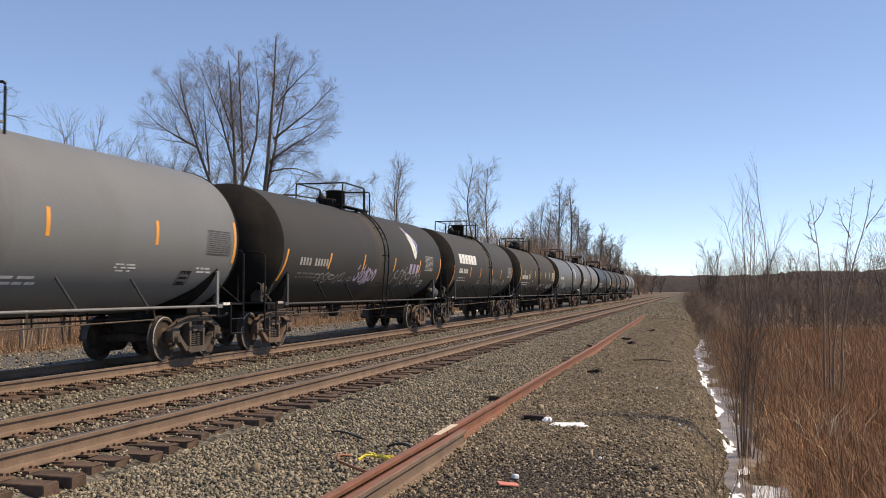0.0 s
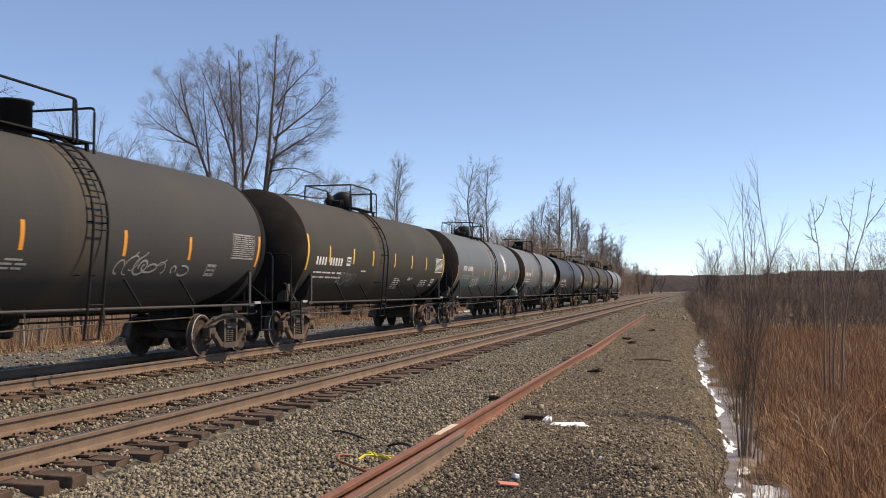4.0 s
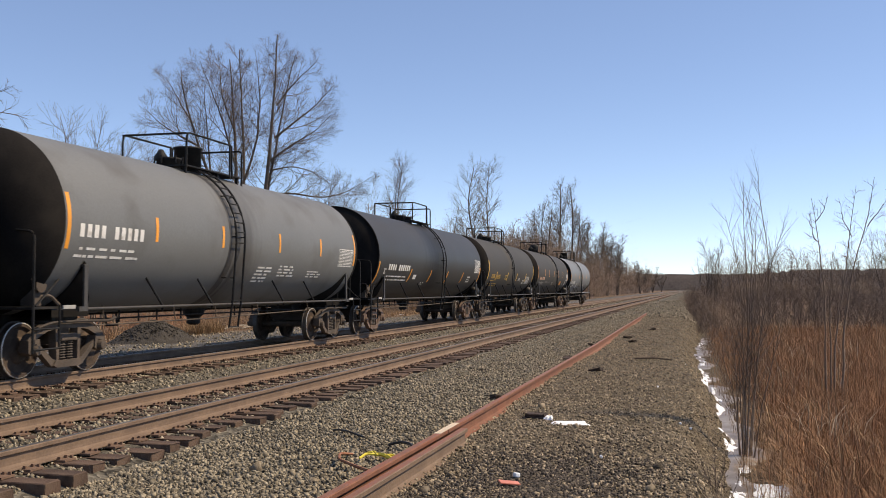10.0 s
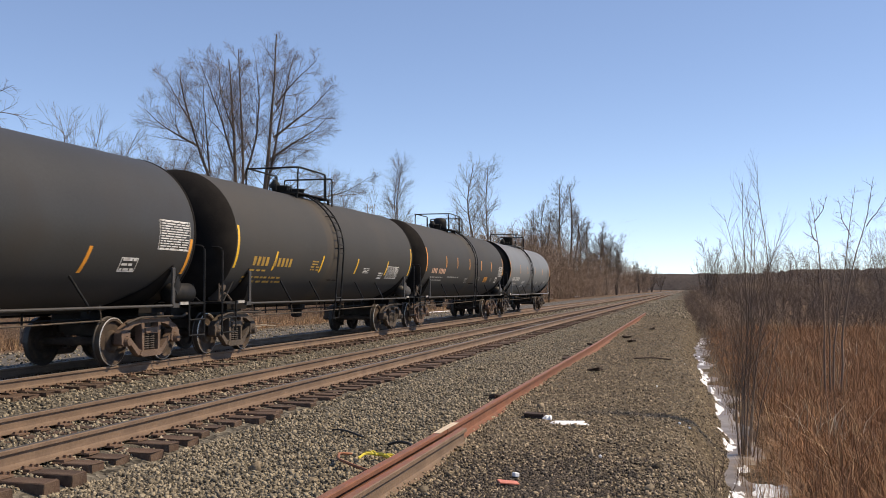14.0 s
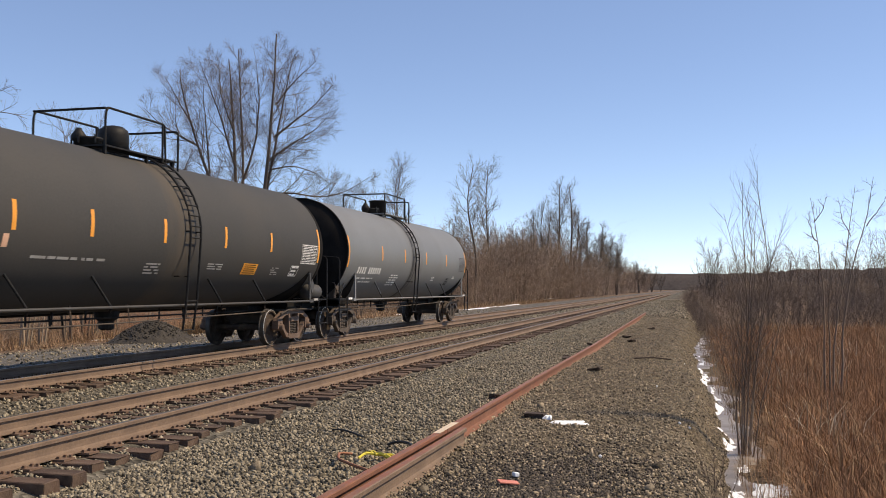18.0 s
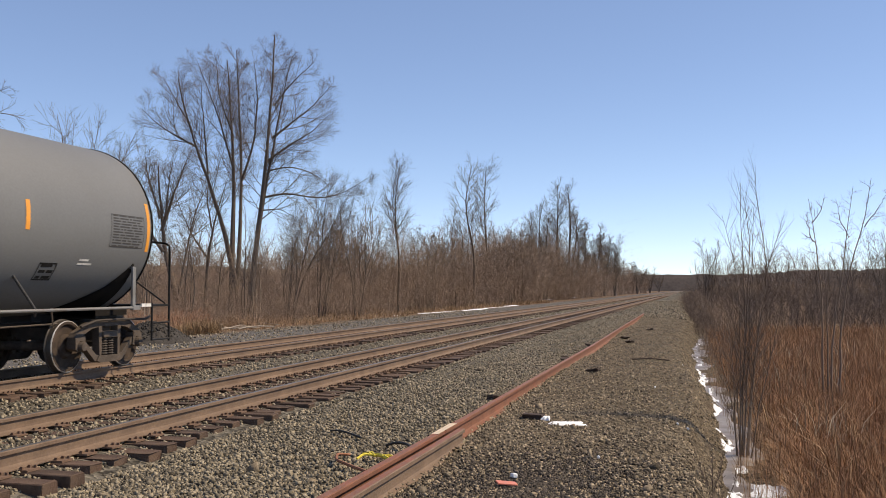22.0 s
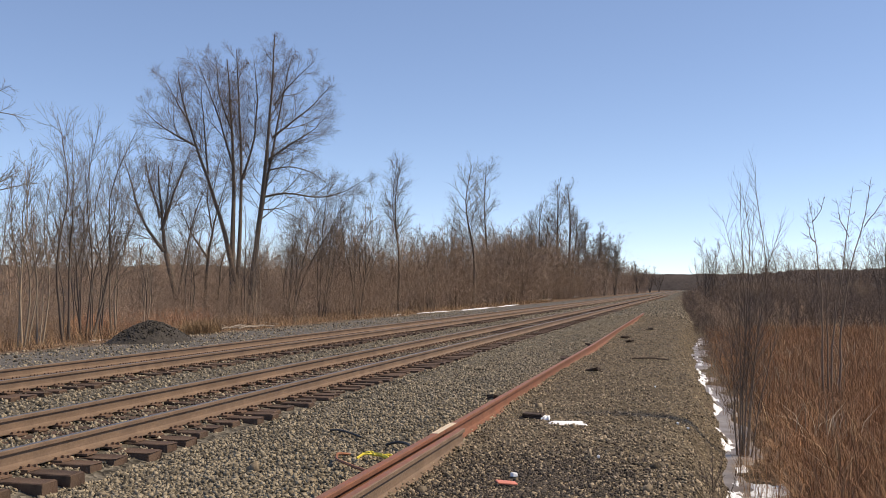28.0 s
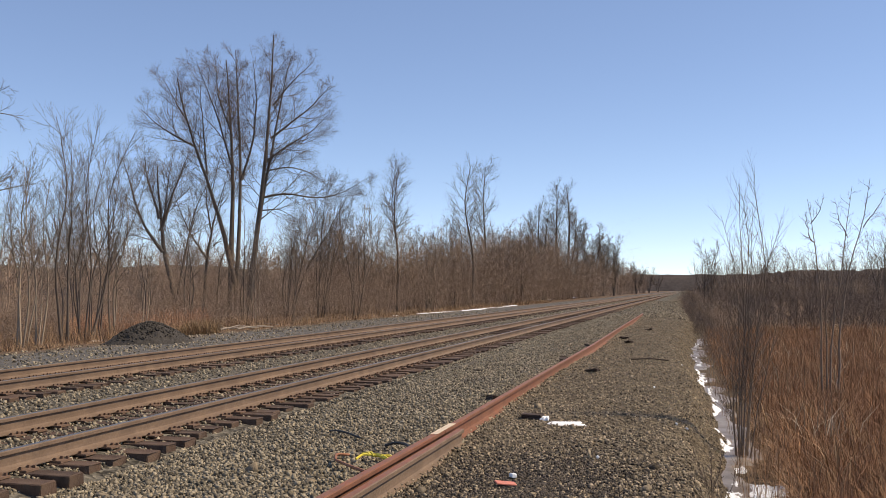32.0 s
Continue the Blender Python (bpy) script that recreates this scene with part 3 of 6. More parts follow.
def truck(car, x, rusty):
    t = new("truck", MESH_BOLSTER)
    t.parent = car
    t.location = (x, 0, 0)
    for s in (-1, 1):
        f = new("sideframe", MESH_SIDE[rusty])
        f.parent = t
        f.matrix_basis = pose(0, 1.0 * s, 0, 0, 0, 0 if s < 0 else 180)
        if s < 0:
            bm = bmesh.new()
            rod(bm, bend([(-.95, -1.12, .80), (-.5, -1.13, .90), (.5, -1.13, .90), (1.15, -1.1, .88), (1.5, -1.0, .93)], .15), .026, 6)
            part("brake_lever", bm, M_SPRING, t)
        w = new("wheelset", MESH_WHEELS)
        w.parent = t
        w.location = (.889 * s, 0, WHEEL)
        WHEELSETS.append(w)


WEAR = {"slate_grey_paint": (.32, .305, .28), "middle_grey_paint": (.055, .048, .042), "light_grey_paint": (.12, .112, .1), "glossy_black_paint": (.022, .021, .021)}


def tank_car(name_label, mid, spread, paint, ladder, stripes, strip_mat, group="train of tank cars", rusty=0, grey_trim=False, air_tank=None, dome=1, band=None, heads=None, flat=False, stain_shade=False):
    """One tank car on two trucks; mid: its place along the line at the start, spread: between truck centres."""
    car = thing("tank_car", name_label, "tank car", group, "", (mid, MID2, 0))
    half = spread / 2
    # the end strips sit on the edges of the barrel
    edge = {-1: .1 - min(x for x, _, _, _ in stripes), 1: .1 + max(x + max(lean, 0) for x, _, lean, _ in stripes)}
    reach = half + 1.56
    # barrel, with weld seams, and dished heads
    bm = bmesh.new()
    n = 72
    a, b = -edge[-1], edge[1]
    lathe(bm, [(a, RAD), (a + .01, RAD)] + [(a + (b - a) * k / 12, RAD) for k in range(1, 12)] + [(b - .01, RAD), (b, RAD)], 'x', n, (0, 0, AXIS))
    if paint == M_TANK_GLOSS:
        coat = worn(paint, ladder - 1.0, (.014, .0135, .014), 1.7, .85)
    else:
        coat = worn(paint, ladder + (.35 if stain_shade else -.5 if paint == M_TANK_SLATE else -.25), WEAR.get(paint.name, (.1, .082, .062)), .95 if stain_shade else .7, .62)
    part("barrel", bm, coat, car, smooth=True)
    for s in (-1, 1):
        bm = bmesh.new()
        rim = edge[s]
        prof = [(s * (rim - .002), RAD + .006), (s * (rim + .03), RAD + .006)] + [(s * (rim + .03 + (reach - rim) * math.sin(a)), RAD * math.cos(a) ** 0.75 if a < 1.5 else .02) for a in (.15, .35, .6, .85, 1.1, 1.3, 1.45, 1.52)]
        if flat:
            prof = [(s * (rim - .002), RAD + .012), (s * (rim + .05), RAD + .012), (s * (rim + .05), RAD - .02), (s * (rim + .01), RAD - .03)] + [(s * (rim + .01 + .3 * q), RAD * r) for q, r in ((.25, .9), (.5, .75), (.75, .52), (.92, .28), (1, .02))]
        lathe(bm, prof, 'x', n, (0, 0, AXIS))
        bmesh.ops.recalc_face_normals(bm, faces=bm.faces)
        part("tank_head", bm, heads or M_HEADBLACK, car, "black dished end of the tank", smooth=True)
    if band:
        bm = bmesh.new()
        for x in band:
            lathe(bm, [(x - .14, RAD), (x - .13, RAD + .012), (x + .13, RAD + .012), (x + .14, RAD)], 'x', n, (0, 0, AXIS))
        part("jacket_band", bm, paint, car, smooth=True)
    # dark strips beside the ladder: its shadow painted on, together with spills
    if stain_shade:
        for x, w in ((ladder - .2, .13), (ladder + .1, .05)):
            bm = bmesh.new()
            decal(bm, x - w, x + w, AXIS - RAD * .93, AXIS + RAD * .93, 0, .003, 24)
            part("spill_stain_and_shade", bm, M_STAIN_SHADE, car, "dark spill mixed with painted ladder shadow under the manway")
    # top platform, manway and railing
    px = .25 if ladder > 0 else -.25
    x0, x1, top = px - (1.7 if grey_trim else 1.55), px + (1.35 if grey_trim else 1.1), 4.17
    bm = bmesh.new()
    for y in (-.62, .62):
        box(bm, x0, x1, y - .16, y + .16, top - .05, top - .02)
    for x in (x0 + .12, x1 - .12):
        box(bm, x - .12, x + .12, -.46, .46, top - .05, top - .02)
    for x in (x0 + .1, px, x1 - .1):
        for y in (-.7, .7):
            box(bm, x - .03, x + .03, y - .03, y + .03, AXIS + math.sqrt(RAD ** 2 - y * y) - .04, top - .05)
    part("platform", bm, M_GREYSTEEL if grey_trim else M_BLACK, car)
    bm = bmesh.new()
    for s in (-1, 1):
        y = s * .78
        rod(bm, bend([(x0, y, top - .1), (x0, y, top + .5), (x0 + .05, y, top + .68), (x1 - .55, y, top + .68), (x1 - .5, y, top - .1)], .08), .024)
        rod(bm, bend([(x1 - .62, y, top - .1), (x1 - .62, y, top + .66)], .08), .024)
        rod(bm, bend([(x1, y, top - .35), (x1, y, top + .62), (x1, 0, top + .62)], .08), .024)
        rod(bm, bend([(x0, y, top + .66), (x0, 0, top + .66)], .08), .024)
    part("railing", bm, M_BLACK, car, "black pipe railing")
    bm = bmesh.new()
    mx = px - .1
    if dome == 1:
        lathe(bm, [(4.1, .31), (4.68, .31), (4.69, .34), (4.73, .34), (4.75, .1)], 'z', 24, (mx, 0, 0))
    elif dome == 2:
        lathe(bm, [(4.1, .31), (4.56, .31), (4.66, .285), (4.73, .2), (4.76, .05)], 'z', 24, (mx, 0, 0))
    else:
        lathe(bm, [(4.1, .24), (4.34, .24), (4.36, .27), (4.4, .27), (4.42, .05)], 'z', 20, (mx + .25, 0, 0))
    part("valve_housing", bm, M_BLACK, car, "dark round valve housing", smooth=True)
    bm = bmesh.new()
    lathe(bm, [(4.1, .26), (4.32, .26), (4.34, .29), (4.38, .29), (4.39, .04)], 'z', 20, (mx - .85, 0, 0))
    part("manway", bm, M_BLACK, car, smooth=True)
    for k in range(6):
        a = k * math.pi / 3
        bm = bmesh.new()
        rod(bm, [(mx - .85 + .3 * math.cos(a), .3 * math.sin(a), 4.25), (mx - .85 + .3 * math.cos(a), .3 * math.sin(a), 4.42)], .02, 6)
        part("manway_bolt", bm, M_BLACK, car)
    bm = bmesh.new()
    lathe(bm, [(4.1, .1), (4.3, .1), (4.32, .14), (4.42, .14), (4.5, .08), (4.56, .05)], 'z', 14, (x0 + .45, .1, 0))
    part("safety_valve", bm, M_BLACK, car, smooth=True)
    # ladders down both sides
    for s in (-1, 1):
        bm = bmesh.new()
        lx = ladder
        angles = [1.12 - k * .13 for k in range(9)]
        arc = [(-math.cos(a) * (RAD + .1), AXIS + math.sin(a) * (RAD + .1)) for a in angles] + [(-(RAD + .1), AXIS - .1), (-(RAD + .02), 1.2), (-(RAD - .06), .62)]
        for x in (lx - .21, lx + .21):
            rod(bm, [(x, -y * s, z) for y, z in arc], .024, 6)
        for k in range(12):
            f = k / 11
            i = f * (len(arc) - 1)
            j = min(int(i), len(arc) - 2)
            y, z = arc[j][0] + (arc[j + 1][0] - arc[j][0]) * (i - j), arc[j][1] + (arc[j + 1][1] - arc[j][1]) * (i - j)
            rod(bm, [(lx - .24, -y * s, z), (lx + .24, -y * s, z)], .015, 6)
        for z in (3.5, 2.6, 1.7):
            yy = math.sqrt(max(0, RAD ** 2 - (z - AXIS) ** 2))
            for x in (lx - .21, lx + .21):
                rod(bm, [(x, yy * s, z), (x, (yy + .12) * s, z)], .014, 6)
        part("ladder", bm, M_BLACK, car)
        # running rail and its brackets
        bm = bmesh.new()
        rod(bm, [(-half - .2, 1.47 * s, 1.12), (half + .2, 1.47 * s, 1.12)], .026, 8)
        part("side_rail", bm, M_GREYSTEEL if grey_trim else M_MIDSTEEL, car, "grey pipe along the tank's side")
        for x in (-half * .62, -half * .3, half * .3, half * .62):
            bm = bmesh.new()
            rod(bm, [(x - .35, 1.27 * s, 1.72), (x, 1.47 * s, 1.12), (x + .04, 1.42 * s, 1.03)], .022, 6)
            part("rail_bracket", bm, M_MIDSTEEL if grey_trim else M_BLACK, car)
        # saddle over each truck
        for e in (-1, 1):
            bm = bmesh.new()
            x = e * half
            # flat black paints in the shade that lies on the saddle
            for lift in (.006, .03):
                shape(bm, [(x + e * .14, 1.94), (x + e * .2, 1.08), (x - e * 1.15, 1.08), (x - e * .35, 1.5)], lift)
            box(bm, x - .5, x + .5, -1.1, 1.1, .98, 1.1)
            if s > 0:
                bmesh.ops.transform(bm, matrix=Matrix.Diagonal((1, -1, 1, 1)), verts=bm.verts)
            part("saddle_plate", bm, M_HEADBLACK, car, "saddle plate wrapped round the tank, its shade painted black")
            bm = bmesh.new()
            box(bm, x + e * .12 - .05, x + e * .12 + .05, s * 1.47 - .02, s * 1.47 + .02, 1.1, 1.86, .006)
            box(bm, x + e * .12 - .05, x + e * .12 + .05, min(s * 1.2, s * 1.47), max(s * 1.2, s * 1.47), 1.83, 1.87)
            box(bm, x + e * .2 - .12, x + e * .2 + .12, s * 1.47 - .03, s * 1.47 + .03, 1.08, 1.16)
            part("saddle_post", bm, M_GREYSTEEL if grey_trim else M_MIDSTEEL, car, "grey steel post")
    # frame ends, couplers, end rails
    for e in (-1, 1):
        bm = bmesh.new()
        box(bm, min(e * (half - 1.2), e * (half + 1.6)), max(e * (half - 1.2), e * (half + 1.6)), -.32, .32, .78, 1.14, .02)
        box(bm, e * (half + .0) - .35, e * (half + .0) + .35, -1.0, 1.0, .92, 1.12, .02)
        part("stub_sill", bm, M_BLACK, car)
        bm = bmesh.new()
        a, b = e * (half + 1.6), e * (half + 1.93)
        box(bm, min(a, b), max(a, b), -.09, .09, .72, .92, .03)
        box(bm, min(b, b + e * .03) - .06, max(b, b + e * .03) + .06, -.17, .17, .68, .98, .04)
        part("coupler", bm, M_TRUCK_RUST, car)
        bm = bmesh.new()
        box(bm, e * (half + 1.12) - .33, e * (half + 1.12) + .33, -1.45, 1.45, 1.13, 1.17, .008)
        part("end_platform", bm, M_BLACK, car)
        for s in (-1, 1):
            bm = bmesh.new()
            xa, xb = e * (half + .78), e * (half + 1.42)
            rod(bm, bend([(xb, s * 1.45, .45), (xb, s * 1.45, 2.35), (xb - e * .03, s * .75, 2.42), (xb - e * .03, s * .72, 1.16)], .12), .022, 6)
            rod(bm, bend([(xa, s * 1.46, .5), (xa, s * 1.46, 1.2)], .1), .02, 6)
            rod(bm, [(xb, s * 1.46, .5), (xa, s * 1.46, .5)], .018, 6)
            rod(bm, [(xb, s * 1.46, .82), (xa, s * 1.46, .82)], .018, 6)
            rod(bm, [(xa - e * .5, s * 1.2, 1.75), (xb - e * .1, s * 1.42, 1.18)], .016, 6)
            part("end_railing", bm, M_BLACK, car)
            bm = bmesh.new()
            box(bm, e * (half + .55) - .16, e * (half + .55) + .16, s * 1.47 - .012, s * 1.47 + .012, 1.13, 1.19)
            part("end_step_edge", bm, M_WHITE if grey_trim else M_FADED, car, "pale safety edge of the end step")
        bm = bmesh.new()
        rod(bm, bend([(e * (half + 1.65), .35, .8), (e * (half + 1.85), .38, .45), (e * (half + 2.0), .3, .55)], .1), .025, 6)
        part("air_hose", bm, M_BLACK, car)
    # brake gear and bottom outlet
    bm = bmesh.new()
    rod(bm, [(-half + 1, .5, .95), (half - 1, .5, .95)], .025, 6)
    rod(bm, [(-half + 1, -.35, .88), (half - 1, -.35, .88)], .02, 6)
    for x in (-3.6, -2.9, -2.2, -1.2, 1.4, 2.4, 3.3, 4.0):
        rod(bm, [(x, -.35, .80), (x, -.35, 1.15)], .02, 6)
    part("brake_pipe", bm, M_BLACK, car)
    bm = bmesh.new()
    rod(bm, [(-half + 1.0, -.9, .80), (-1.2, -.9, .80)], .016, 6)
    rod(bm, [(-1.2, -.9, .80), (half - 1.0, -.75, .86)], .016, 6)
    for x in (-half + 1.3, -2.4, -.6, 1.6, half - 1.4):
        rod(bm, [(x, -.9, .80), (x, -.85, 1.16)], .012, 6)
    part("brake_rod", bm, M_TRUCK, car)
    # valve and hand brake at the front end
    bm = bmesh.new()
    box(bm, -half - .98, -half - .78, -1.12, -.86, 1.17, 1.46, .03)
    lathe(bm, [(-1.2, .05), (-1.19, .13), (-1.16, .13), (-1.15, .05)], 'y', 14, (-half - .88, 0, 1.52))
    rod(bm, bend([(-half - .88, -1.0, 1.3), (-half - .5, -1.05, 1.36), (-half - .3, -1.1, 1.18)], .1), .03, 6)
    rod(bm, bend([(-half - 1.1, -1.2, 1.2), (-half - 1.1, -1.2, 1.62), (-half - 1.0, -.8, 1.66)], .08), .02, 6)
    part("brake_valve", bm, M_TRUCK, car, "dark valve and pipes of the hand brake")
    bm = bmesh.new()
    lathe(bm, [(.62, .1), (.66, .16), (.80, .16), (.86, .24), (1.1, .28)], 'z', 16)
    part("bottom_outlet", bm, M_BLACK, car)
    bm = bmesh.new()
    if air_tank:
        e, mat = air_tank
        lathe(bm, [(-.44, .05), (-.42, .15), (-.35, .21), (.35, .21), (.42, .15), (.44, .05)], 'x', 18, (e * (half + .76), -1.22, 1.36))
        part("air_reservoir", bm, mat, car, "small air cylinder on the end platform", smooth=True)
        bm = bmesh.new()
        o = [(-.0, 1.32), (.15, 1.52), (.0, 1.72), (-.15, 1.52)]
        extrude_outline(bm, [(e * (half + .26) + u, z) for u, z in o], -1.49, -1.475)
        part("placard_holder", bm, mat, car)
    else:
        lathe(bm, [(-.3, .05), (-.28, .12), (.28, .12), (.3, .05)], 'x', 14, (-half - .7, -.6, 1.32))
        rod(bm, [(-half - .7, -.5, 1.2), (-half - .7, -1.0, 1.55), (-half - .9, -1.05, 1.3)], .04, 6)
        part("brake_cylinder", bm, M_TRUCK, car)
    # reflective strips
    for k, (x, z, lean, tall) in enumerate(stripes):
        bm = bmesh.new()
        decal(bm, x - .05, x + .05, z - tall / 2, z + tall / 2, lean)
        part("reflector_strip", bm, strip_mat, car, "amber reflective strip" if strip_mat == M_AMBER else "yellow reflective strip")
    for e in (-1, 1):
        truck(car, e * half, rusty)
    return car


def mark(name, mat, car, fill, label=""):
    bm = bmesh.new()
    fill(bm)
    ob = part(name, bm, mat, car, label)
    if name in ("stencil", "graffiti", "data_table", "inspection_label", "reporting_mark", "car_number", "company_name", "company_letters"):
        ob["kind"] = "stuff"
    return ob


def data_block(bm, x0, x1, z0, z1, seed, rows=12):
    """Framed table of stencilled data, as plain bars."""
    rng = random.Random(seed)
    w = .014 if rows > 5 else .022
    decal(bm, x0, x1, z1 - w, z1)
    decal(bm, x0, x1, z0, z0 + w)
    decal(bm, x0, x0 + w, z0, z1)
    decal(bm, x1 - w, x1, z0, z1)
    for k in range(rows):
        z = z0 + (z1 - z0) * (k + .28) / rows
        x = x0 + .06
        while x < x1 - .12:
            n = min(rng.uniform(.05, .34), x1 - .04 - x)
            decal(bm, x, x + n, z, z + (z1 - z0) / rows * .5, 0, .004, 1)
            x += n + .035


def small_lines(bm, x0, x1, z0, z1, rows, seed):
    rng = random.Random(seed)
    for k in range(rows):
        z = z1 - (z1 - z0) * (k + .75) / rows
        x = x0 + rng.uniform(0, .1)
        while x < x1 - .15:
            n = min(rng.uniform(.08, .42), x1 - x)
            decal(bm, x, x + n, z, z + min(.045, (z1 - z0) / rows * .5), 0, .004, 1)
            x += n + rng.uniform(.03, .13)


def emblem(car, x, z, k=1.0):
    """Kite-shaped emblem with a leaf, in plain shapes."""
    def kite(s):
        return [(x + a * s * k, z + b * s * k) for a, b in ((-.3, .6), (.58, .04), (.34, -.3), (-.02, -.58), (-.38, .16))]
    mark("emblem", M_WHITE, car, lambda bm: shape(bm, kite(1.0)), "white, blue and green kite-shaped emblem")
    mark("emblem_field", M_BLUE, car, lambda bm: shape(bm, kite(.9), .007))
    leaf = [(x + (-.04 + .27 * math.sin(a) - .08 * math.cos(a)) * k, z + (-.08 + .48 * math.cos(a)) * k) for a in (i * math.pi / 9 for i in range(18))]
    mark("emblem_leaf", M_WHITE, car, lambda bm: shape(bm, leaf, .010))
    leaf2 = [(x + (-.02 + .03 * math.sin(a) - .07 * math.cos(a)) * k, z + (.0 + .33 * math.cos(a)) * k) for a in (i * math.pi / 9 for i in range(18))]
    mark("emblem_vein", M_GREEN, car, lambda bm: shape(bm, leaf2, .013))


def ring(xs_, z, lean=0.0, tall=.46):
    return [(x, z, lean, tall) for x in xs_]


CARS = []
# light grey car ahead of the black emblem car
c = tank_car("light grey tank car with amber reflective strips", 12.08, 13.75, M_TANK_GREY, -.8, ring([-4.6, -2.0, 1.15, 4.38], 2.54) + ring([-7.55, 7.6], 2.5, 0, .9), M_AMBER, grey_trim=True, flat=True, stain_shade=True)
mark("data_table", M_MIDSTEEL, c, lambda bm: data_block(bm, 6.35, 7.4, 2.2, 2.72, 1))
mark("inspection_label", M_BLACK, c, lambda bm: data_block(bm, 5.55, 6.0, 1.56, 1.85, 2, 3))
mark("stencil", M_WHITE, c, lambda bm: small_lines(bm, 3.2, 3.9, 1.78, 1.95, 3, 3))
mark("stencil", M_WHITE, c, lambda bm: small_lines(bm, 6.1, 6.8, 1.8, 1.95, 2, 4))
mark("stencil", M_WHITE, c, lambda bm: small_lines(bm, -.2, 1.3, 1.52, 1.7, 2, 5))
CARS.append(c)
# black car with the emblem
c = tank_car("black tank car with a kite emblem and chalky graffiti", 29.945, 14.0, M_TANK_BLACK, .5, ring([-1.47, 1.72, 4.82], 2.33, .1) + [(-4.4, 2.28, .12, .44), (-7.5, 2.1, .2, .8), (7.8, 2.3, .1, .8)], M_AMBER, rusty=1, air_tank=(1, M_MIDSTEEL))
lettering(c, M_FADED, -6.45, -4.4, 2.12, 2.32, 10)
mark("stencil", M_GHOST, c, lambda bm: small_lines(bm, -6.5, -4.6, 1.76, 1.96, 2, 12))
emblem(c, 4.2, 3.15)
mark("company_letters", M_LILAC, c, lambda bm: bars(bm, 3.6, 4.9, 2.05, 2.4, 3))
mark("data_table", M_FADED, c, lambda bm: data_block(bm, 5.6, 6.75, 2.2, 2.75, 14))
mark("inspection_label", M_FADED, c, lambda bm: data_block(bm, 5.4, 5.8, 1.6, 1.85, 15, 3))
mark("graffiti", M_CHALK, c, lambda bm: scribble(bm, 1.6, 5.2, 1.55, 2.25, 16, 8, .045), "white sprayed scrawl")
mark("graffiti", M_CHALK, c, lambda bm: scribble(bm, -5.2, -2.2, 1.62, 1.98, 17, 8, .03), "white sprayed scrawl")
mark("graffiti", M_LILAC, c, lambda bm: scribble(bm, -1.9, -.1, 1.6, 2.15, 18, 7, .09), "lilac sprayed scrawl")
CARS.append(c)
# black car with a large white company name
c = tank_car("black tank car with large white block lettering", 47.225, 12.6, M_TANK_DARK, .26, ring([-3.7, -1.54, 1.23, 3.55], 2.29, -.06) + [(-6.85, 2.1, -.12, .9), (6.65, 2.35, .05, .7)], M_AMBER, dome=1)
mark("company_name", M_WHITE, c, lambda bm: bars(bm, -6.0, -2.55, 2.64, 3.06, 6, .14), "white block company name")
lettering(c, M_WHITE, -6.0, -4.3, 2.22, 2.42, 10)
mark("stencil", M_FADED, c, lambda bm: small_lines(bm, -6.1, -4.5, 1.85, 2.08, 2, 22))
mark("stencil", M_FADED, c, lambda bm: small_lines(bm, -1.9, -1.2, 1.75, 1.95, 3, 23))
mark("data_table", M_FADED, c, lambda bm: data_block(bm, 5.35, 6.45, 2.15, 2.7, 24))
mark("inspection_label", M_FADED, c, lambda bm: data_block(bm, 4.4, 4.8, 1.75, 2.0, 25, 3))
mark("graffiti", M_FADED, c, lambda bm: scribble(bm, 1.0, 3.6, 1.65, 2.1, 26, 7, .04), "faint sprayed scrawl")
CARS.append(c)
# brown-black car with bright yellow strips
c = tank_car("brown-black tank car with bright yellow strips and white lettering", 64.155, 13.3, M_TANK_BROWN, -.8, ring([-5.62, -3.63, -1.8, .53, 2.6, 4.55], 2.46) + [(7.2, 2.47, 0, .95), (-7.2, 2.47, 0, .95)], M_YELLOW, rusty=1, dome=2)
lettering(c, M_WHITE, -6.58, -4.5, 2.15, 2.37, 10)
mark("stencil", M_WHITE, c, lambda bm: small_lines(bm, -6.6, -4.3, 1.76, 2.02, 2, 32))
mark("stencil", M_WHITE, c, lambda bm: small_lines(bm, .85, 1.7, 1.5, 1.88, 6, 33))
mark("stencil", M_WHITE, c, lambda bm: small_lines(bm, 2.5, 3.1, 1.8, 1.92, 2, 34))
mark("stencil", M_WHITE, c, lambda bm: small_lines(bm, 4.3, 5.2, 1.58, 1.85, 4, 35))
mark("stencil", M_WHITE, c, lambda bm: small_lines(bm, -2.8, -2.2, 2.0, 2.08, 1, 36))
mark("inspection_label", M_WHITE, c, lambda bm: data_block(bm, -4.22, -3.86, 2.17, 2.43, 37, 3))
mark("inspection_label", M_WHITE, c, lambda bm: data_block(bm, 5.75, 6.2, 1.63, 1.9, 38, 3))
mark("data_table", M_WHITE, c, lambda bm: data_block(bm, 5.9, 7.05, 2.15, 2.7, 39))
mark("graffiti", M_FADED, c, lambda bm: scribble(bm, -4.6, -3.2, 1.5, 2.05, 40, 5, .025), "thin white scrawl")
CARS.append(c)
